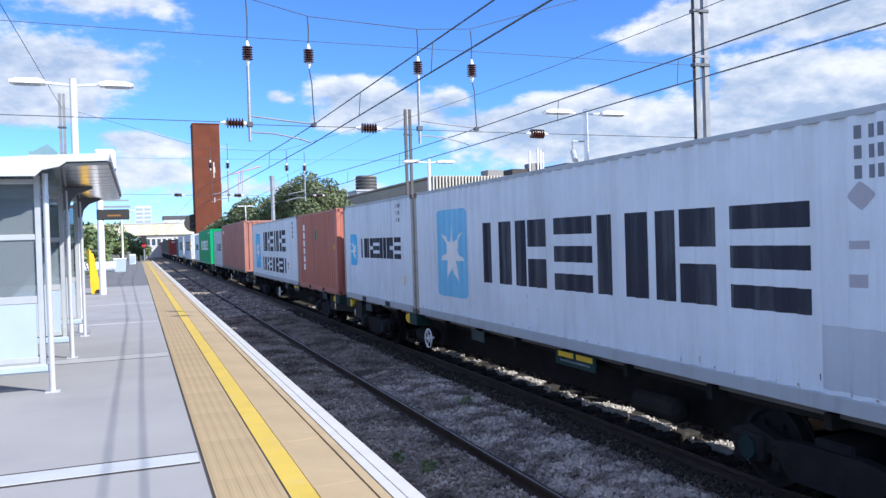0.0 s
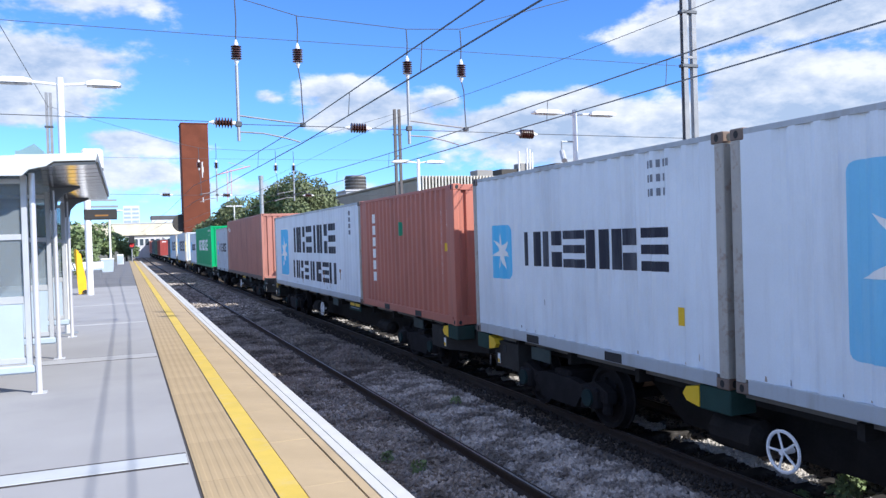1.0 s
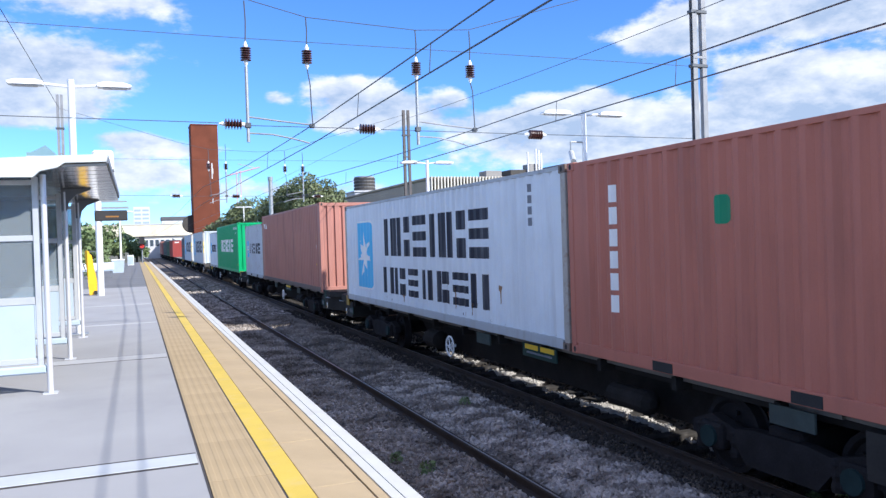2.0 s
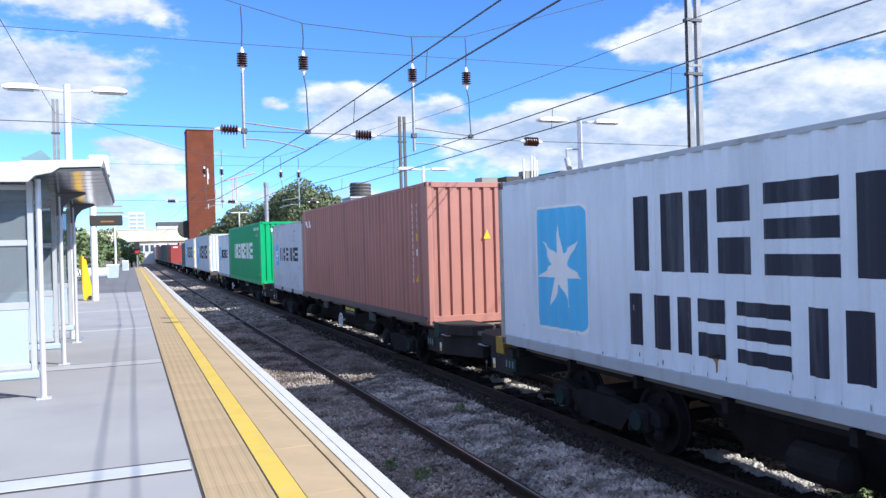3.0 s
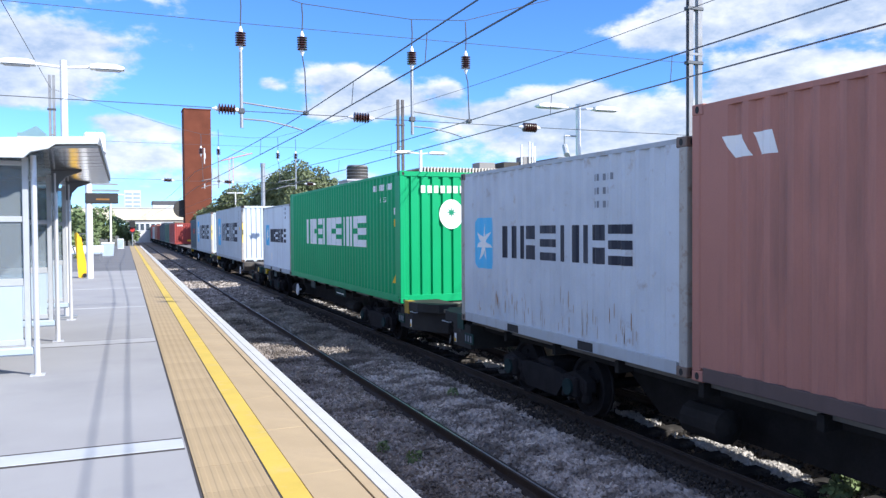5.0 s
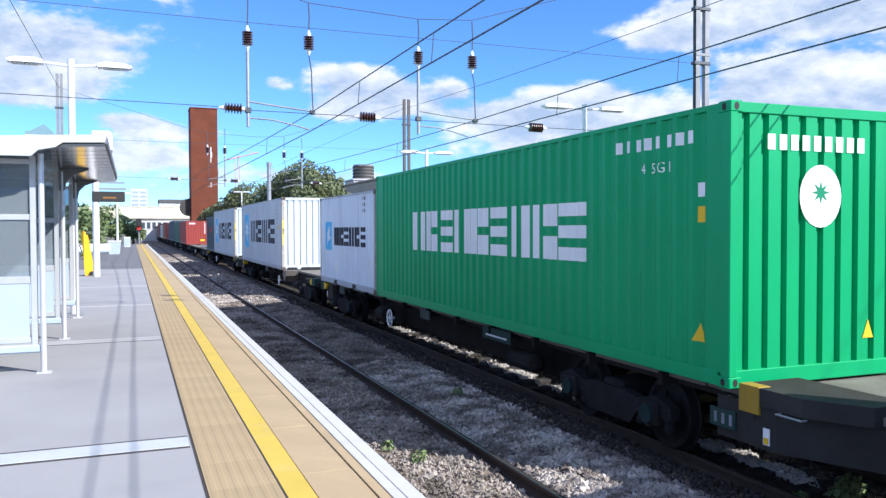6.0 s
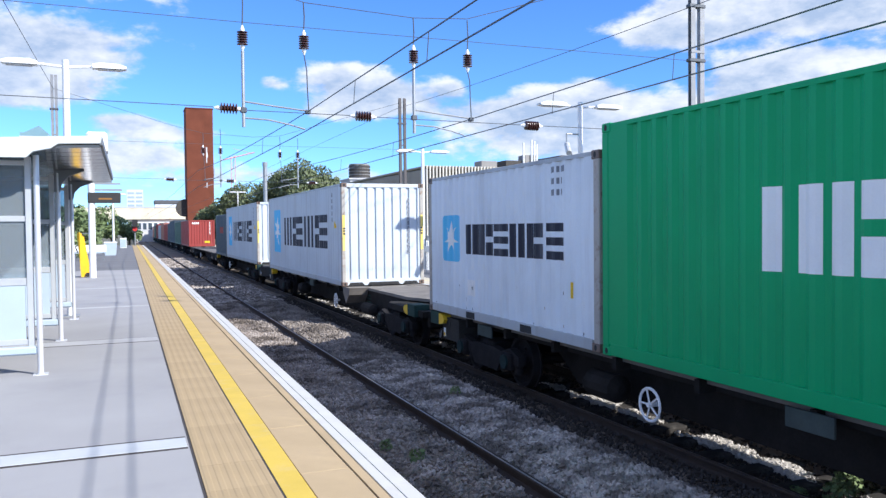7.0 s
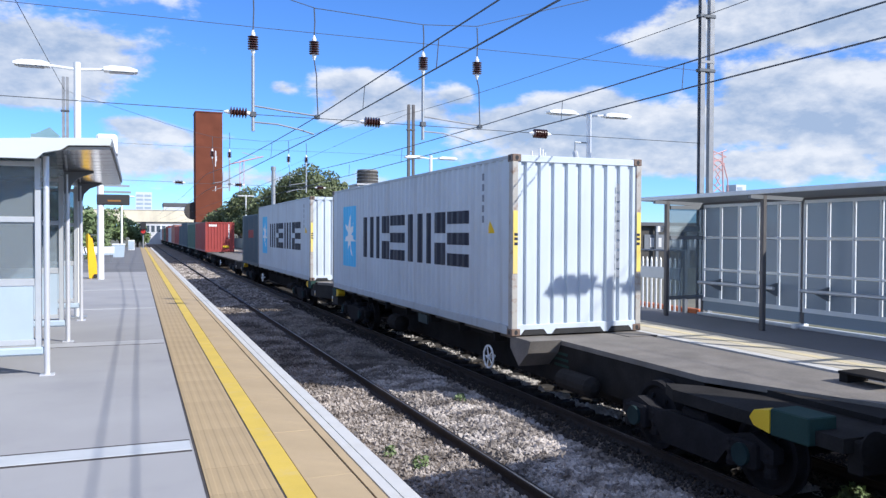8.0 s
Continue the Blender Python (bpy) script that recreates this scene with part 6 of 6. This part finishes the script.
def tree(x, y, h, r, seed, base=-1.45, label="leafy green tree behind the train", count=6500, size=0.15, mat="leaf"):
    rnd = random.Random(seed)
    t = thing("tree", (x, y, base), label, "tree", "trees by the line")
    g = Geo()
    trunk_top = h * 0.5
    g.tube((0, 0, 0), (0.1, 0.05, trunk_top), 0.20 + r * 0.03, 0.12, n=9)
    blobs = [(0, 0, h - r * 0.95, r * 0.62)]
    for k in range(17):
        a, d = rnd.uniform(0, 6.28), r * rnd.uniform(0.35, 0.95)
        z = h * rnd.uniform(0.42, 0.86)
        br = r * rnd.uniform(0.20, 0.44)
        blobs.append((d * math.cos(a), d * math.sin(a), min(z, h - br * 0.9), br))
        g.tube((0.05, 0, trunk_top * rnd.uniform(0.6, 1.0)), (d * math.cos(a) * 0.9, d * math.sin(a) * 0.9, z), 0.08, 0.03, n=6)
    part("trunk", g, M["bark"], t)
    leaves("crown", blobs, count, size, seed, M[mat], t)
    return t


def plants():
    tree(13.6, 66, 9.3, 2.8, 1, count=8500, label="tall broad leafy tree beside the line")
    tree(11.9, 70, 8.3, 2.3, 2)
    tree(16.0, 70, 8.7, 2.2, 3)
    for k, (x, y, h, r) in enumerate(((13.2, 92, 9.3, 2.6), (15.3, 88, 9.4, 2.5), (11.6, 97, 8.4, 2.3), (10.3, 102, 7.0, 1.9), (12.6, 106, 8.4, 2.4), (17.2, 84, 8.4, 2.3), (10.6, 112, 6.4, 1.8))):
        tree(x, y, h, r, 20 + k, label="smaller leafy tree in the lineside row", count=4000, size=0.19)
    for k, (x, y, h, r) in enumerate(((-5.2, 42, 5.6, 2.0), (-4.6, 55, 5.2, 1.8), (-6.4, 68, 6.4, 2.4), (-4.4, 80, 5.0, 1.9), (-7.5, 34, 6.2, 2.4))):
        tree(x, y, h, r, 40 + k, label="leafy green tree behind the near platform", count=2200, size=0.22, mat="leaf_far")
    for k, (x, y, h, r) in enumerate(((0.2, 160, 5.2, 2.4), (-2.8, 155, 6.0, 2.8), (-6, 150, 7.5, 3.2))):
        tree(x, y, h, r, 60 + k, label="distant bushy tree before the bridge", count=1200, size=0.36, mat="leaf_far")
    for k, (x, y, h, r) in enumerate(((49, 88, 7.2, 3.0), (53, 92, 7.0, 3.2), (57, 86, 6.6, 3.0))):
        tree(x, y, h, r, 70 + k, label="distant leafy tree behind the yard", count=1500, size=0.36)
    t = tagged(leaves("weeds", [(3.11, 8.65, -0.99, 0.10), (2.92, 9.25, -0.99, 0.08), (4.84, 11.6, -0.95, 0.10), (6.74, 5.9, -1.08, 0.17), (7.1, 6.15, -1.08, 0.15), (6.35, 6.1, -1.09, 0.10), (2.3, 12.4, -1.0, 0.07)], 900, 0.035, 5, M["leaf_far"]),
               "small green weeds growing among the ballast", "weeds", kind="stuff")


# ---- buildings ----
def buildings():
    t = thing("brick_red_tower", (11.65, 142.3, -1.45), "tall rust-red clad tower with narrow slots", "tower")
    part("shaft", Geo().box(-2.22, 2.22, -2.3, 2.3, 0, 23.75, c=0.05), M["corten"], t)
    for z, w in ((16.4, 0.2), (15.5, 0.3), (14.6, 0.16), (10.4, 0.14)):
        part("light_slot", Geo().box(1.0, 1.0 + w, -2.33, -2.3, z, z + 0.9), M["pale_wall"], t, "pale worn slot")
    part("cap", Geo().box(-2.3, 2.3, -2.38, 2.38, 23.75, 23.95, c=0.03), M["corten"], t)
    part("side_drum", Geo().tube((-2.4, -1.2, 7.0), (-2.4, 1.2, 7.0), 1.5, n=20), M["void"], t, "dark round housing")
    b = thing("road_bridge", (0, 176, 0), "cream-parapet road bridge crossing the railway", "bridge")
    part("deck", Geo().box(-16, 14, -3, 3, 3.6, 4.4), M["grey_clad"], b)
    part("parapet", Geo().box(-16, 12.2, -3.25, -2.95, 4.0, 6.4, c=0.03), M["cream"], b, "cream painted parapet wall")
    part("parapet", Geo().box(-16, 12.2, 2.95, 3.25, 4.0, 6.4, c=0.03), M["cream"], b)
    part("coping", Geo().box(-16, 12.2, -3.35, -2.85, 6.4, 6.55, c=0.02), M["pale_wall"], b)
    for x in (-6.5, 10.6):
        part("abutment", Geo().box(x - 1.0, x + 1.0, -3, 3, -1.45, 3.6), M["brick"], b)
    # slatted building and its plain flank
    t = thing("slatted_building", (24.0, 63.7, -1.45), "flat-roofed grey building with white vertical fins", "building")
    part("body", Geo().box(0, 12.2, 0.35, 33.5, 0, 8.35, c=0.12), M["tan_clad"], t)
    part("roof_edge", Geo().box(-0.1, 12.3, 0.2, 33.7, 8.35, 8.55, c=0.05), M["tan_clad"], t)
    # near-black backing, so the gaps between the fins come out dark
    part("recess", Geo().box(0.1, 12.1, 0.30, 0.345, 0.8, 8.3), M["void"], t)
    fin = Geo().box(-0.06, 0.06, -0.10, 0.10, 0.0, 7.8, c=0.01).mesh("fin", M["fin"])
    for k in range(40):
        part("fin", fin, None, t, at=pose(0.12 + k * 0.305, 0.12, 0.75))
    part("plinth", Geo().box(-0.05, 12.25, -0.1, 0.345, 0, 0.75), M["grey_clad"], t)
    r = part("roof_unit", Geo().box(6.2, 7.8, 2.0, 3.6, 8.35, 9.25, c=0.03), M["grey_clad"], t, "grey rooftop plant box")
    part("roof_unit", Geo().box(8.7, 10.6, 2.0, 4.0, 8.35, 9.35, c=0.03), M["void"], t, "dark rooftop plant box")
    part("roof_unit", Geo().box(10.7, 11.9, 2.0, 3.4, 8.35, 9.9, c=0.03), M["grey_clad"], t, "grey rooftop plant box")
    for x, z in ((10.5, 11.0), (11.35, 11.3), (11.65, 11.2), (11.9, 10.9)):
        part("antenna", Geo().tube((x, 1.9, 8.35), (x, 1.9, z), 0.09, n=8), M["white_paint"], t, "white rooftop aerial")
    # gabled brick warehouse
    t = thing("brick_warehouse", (46.6, 75, -1.45), "gabled yellow-brick warehouse with white-framed windows", "building")
    part("wall", Geo().prism([(-3.6, 0), (4.2, 0), (4.2, 8.2), (2.2, 9.2), (-1.2, 10.6), (-2.6, 10.6), (-3.6, 9.6)], "y", 0, 14), M["brick"], t)
    part("roof", Geo().prism([(-3.8, 9.55), (-2.6, 10.65), (-1.2, 10.65), (2.2, 9.25), (4.4, 8.2), (4.4, 8.4), (2.2, 9.5), (-1.2, 10.9), (-2.7, 10.9), (-3.8, 9.8)], "y", -0.15, 14.1), M["slate_roof"], t)
    for x in (-2.3, 0.2, 2.4):
        for z in (7.0, 4.6, 2.2):
            w = part("window", Geo().box(x - 0.5, x + 0.5, -0.04, 0.05, z, z + 1.6), M["window"], t)
            part("window_frame", Geo().box(x - 0.58, x + 0.58, -0.08, -0.03, z + 1.6, z + 1.75).box(x - 0.58, x + 0.58, -0.08, -0.03, z - 0.12, z).box(x - 0.04, x + 0.04, -0.07, -0.03, z, z + 1.6)
                 .box(x - 0.55, x - 0.47, -0.07, -0.03, z, z + 1.6).box(x + 0.47, x + 0.55, -0.07, -0.03, z, z + 1.6).box(x - 0.5, x + 0.5, -0.07, -0.03, z + 0.75, z + 0.85), M["white_paint"], w)
            part("sill", Geo().box(x - 0.65, x + 0.65, -0.14, -0.0, z - 0.22, z - 0.12), M["pale_wall"], w)
    t = thing("white_outbuilding", (41.3, 70, -1.45), "plain white rendered outbuilding", "building")
    part("wall", Geo().box(-1.6, 2.2, 0, 4, 0, 5.4, c=0.02), M["pale_wall"], t)
    part("roof", Geo().box(-1.7, 2.3, -0.1, 4.1, 5.4, 5.6, c=0.02), M["grey_clad"], t)
    t = thing("dark_depot", (47.5, 62, -1.45), "long low dark depot with a pale lettered board", "building")
    part("wall", Geo().box(-6, 14, 0, 8, 0, 4.0), M["void"], t)
    part("roof", Geo().box(-6.4, 14.4, -0.5, 8.4, 4.0, 4.35, c=0.03), M["slate_roof"], t)
    bd = part("sign_board", Geo().box(-3.0, 4.0, -0.1, -0.02, 1.7, 3.2), M["alu_grey"], t)
    for k in range(7):
        part("letter_bar", Geo().box(-2.4 + k * 0.85, -1.95 + k * 0.85, -0.14, -0.1, 2.0, 2.9), M["pale_wall"], bd)
    for k in range(6):
        part("pillar", Geo().box(-5.6 + k * 3.6, -5.3 + k * 3.6, -0.5, -0.3, 0, 4.0), M["alu_grey"], t)
    # distance
    t = thing("tower_block", (5.2, 606, -1.45), "hazy pale block of flats far beyond the bridge", "building", "distant blocks")
    part("wall", Geo().box(-5.4, 5.4, -6, 6, 0, 32.3), M["concrete"], t)
    for k in range(10):
        for s in (-1, 1):
            part("window_band", Geo().box(s * 2.7 - 2.2, s * 2.7 + 2.2, -6.12, -6.0, 3 + k * 2.9, 4.4 + k * 2.9), M["hazy_window"], t)
    t = thing("low_block", (22, 430, -1.45), "low hazy buildings with flat dark roofs", "building", "distant blocks")
    part("wall", Geo().box(-9, 8, -5, 5, 0, 16.5), M["concrete"], t)
    part("roof", Geo().box(-9.3, 8.3, -5.3, 5.3, 16.5, 18.6, c=0.3), M["slate_roof"], t)
    t = thing("glass_tower", (-24.1, 254, -1.45), "pale green glass office tower seen over the shelter", "building", "distant blocks")
    part("wall", Geo().box(-3.6, 3.6, -4, 4, 0, 31.2), M["blue_glass"], t)
    for k in range(9):
        part("floor_band", Geo().box(-3.68, 3.68, -4.08, 4.08, 3.4 * k + 2.6, 3.4 * k + 3.0), M["concrete"], t)
    part("crown", Geo().prism([(-3.6, 31.2), (3.6, 31.2), (1.0, 33.6), (-1.6, 32.2)], "y", -1, 1), M["blue_glass"], t)
    t = thing("rooftop_tank", (31.2, 110, -1.45), "dark round cooling tower on a flat roof", "building")
    part("base_block", Geo().box(-2.1, 1.9, -2.5, 2.5, 0, 10.2), M["pale_wall"], t)
    part("drum", Geo().tube((0, 0, 10.2), (0, 0, 12.4), 1.45, n=24), M["grey_clad"], t)
    for k in range(4):
        part("louvre", Geo().tube((0, 0, 10.5 + k * 0.46), (0, 0, 10.8 + k * 0.46), 1.55, n=24), M["void"], t)
    part("flat_roof", Geo().box(-2.3, 2.1, -2.7, 2.7, 10.05, 10.25, c=0.02), M["pale_wall"], t)
    t = thing("pale_house", (6.3, 235, -1.45), "small white house beyond the bridge", "building")
    part("wall", Geo().box(-4, 4, -4, 4, 0, 5.0), M["pale_wall"], t)
    part("roof", Geo().prism([(-4.3, 5.0), (4.3, 5.0), (0, 7.6)], "y", -4.3, 4.3), M["slate_roof"], t)
    for x in (-2.2, 0.2, 2.4):
        part("window", Geo().box(x - 0.6, x + 0.6, -4.05, -3.98, 2.0, 3.6), M["window"], t)
    t = thing("low_building", (5.2, 205, -1.45), "low pale building with bright windows beyond the bridge", "building")
    part("wall", Geo().box(-3.6, 3.4, 0, 8, 0, 6.2), M["pale_wall"], t)
    part("roof", Geo().box(-3.8, 3.6, -0.2, 8.2, 6.2, 6.6, c=0.05), M["grey_clad"], t)
    for k in range(5):
        w = part("window", Geo().box(-3.0 + k * 1.25, -2.2 + k * 1.25, -0.06, 0.02, 3.4, 5.0), M["window"], t)
        part("window_frame", Geo().box(-3.08 + k * 1.25, -2.12 + k * 1.25, -0.10, -0.055, 5.0, 5.12).box(-3.08 + k * 1.25, -2.12 + k * 1.25, -0.10, -0.055, 3.28, 3.4), M["white_paint"], w)
    t = thing("tower_crane", (24.5, 200, -1.45), "pale red lattice tower crane in the distance", "crane")
    g = Geo()
    for s in (-0.5, 0.5):
        g.tube((s, 0, 0), (s, 0, 21.5), 0.09, n=5)
    for k in range(18):
        g.tube((-0.5, 0, k * 1.2), (0.5, 0, (k + 1) * 1.2), 0.05, n=5)
    part("mast", g, M["crane_red"], t)
    part("jib", Geo().tube((-3, 0, 20.2), (5.2, 0, 22.4), 0.16, n=5).tube((0, 0, 23.2), (4.5, 0, 22.2), 0.05, n=5), M["crane_red"], t)
    t = thing("round_lattice", (0, 0, 0), "faint red lattice structure behind the mast", "lattice tower")
    g = Geo()
    for k in range(11):
        z = 5 + k * 2.6
        w = 3.4 + 1.8 * math.sin(k * 0.75) - k * 0.12
        g.tube((202 - w, 236, z), (202 + w, 236, z + 2.6), 0.22, n=5)
        g.tube((202 + w, 236, z), (202 - w, 236, z + 2.6), 0.22, n=5)
        a, b = k * 0.6, (k + 1) * 0.6
        g.tube((202 + 5.0 * math.sin(a), 236, 18 + 12 * math.cos(a)), (202 + 5.0 * math.sin(b), 236, 18 + 12 * math.cos(b)), 0.25, n=6)
    for s in (-1, 1):
        g.tube((202 + s * 3.4, 236, -1.45), (202 + s * 2.0, 236, 33), 0.3, n=6)
    part("lattice", g, M["crane_red"], t)
    t = thing("tower_block", (232, 260, -1.45), "slim hazy grey tower far behind the shelter", "building", "distant blocks")
    part("wall", Geo().box(-2.6, 2.6, -3, 3, 0, 24), M["concrete"], t)
    part("window_band", Geo().box(-2.0, 0.6, -3.1, -3.0, 8, 23), M["hazy_window"], t)


overhead()
lamps()
near_shelter()
far_shelter()
fences()
furniture()
plants()
buildings()


# ---- paving pieces ----
edge_pieces()


# ---- what moves ----
def distance(t):
    """Metres run at t seconds, between the known times."""
    for (t0, s0), (t1, s1) in zip(RUN, RUN[1:]):
        if t0 <= t <= t1:
            return s0 + (s1 - s0) * (t - t0) / (t1 - t0)
    return RUN[-1][1]


def motions():
    """The train runs past; its wheels roll."""
    for ob, y, x, z in TRAIN:
        walk(ob, [(t, pose(x, y - s, z)) for t, s in RUN])
    for ob, y in WHEELS:
        rows = []
        for k in range(121):
            t = min(8.0, k / 15)
            rows.append((t, pose(0, y, -0.04, math.degrees(distance(t) / 0.42) % 360)))
        walk(ob, rows)


motions()
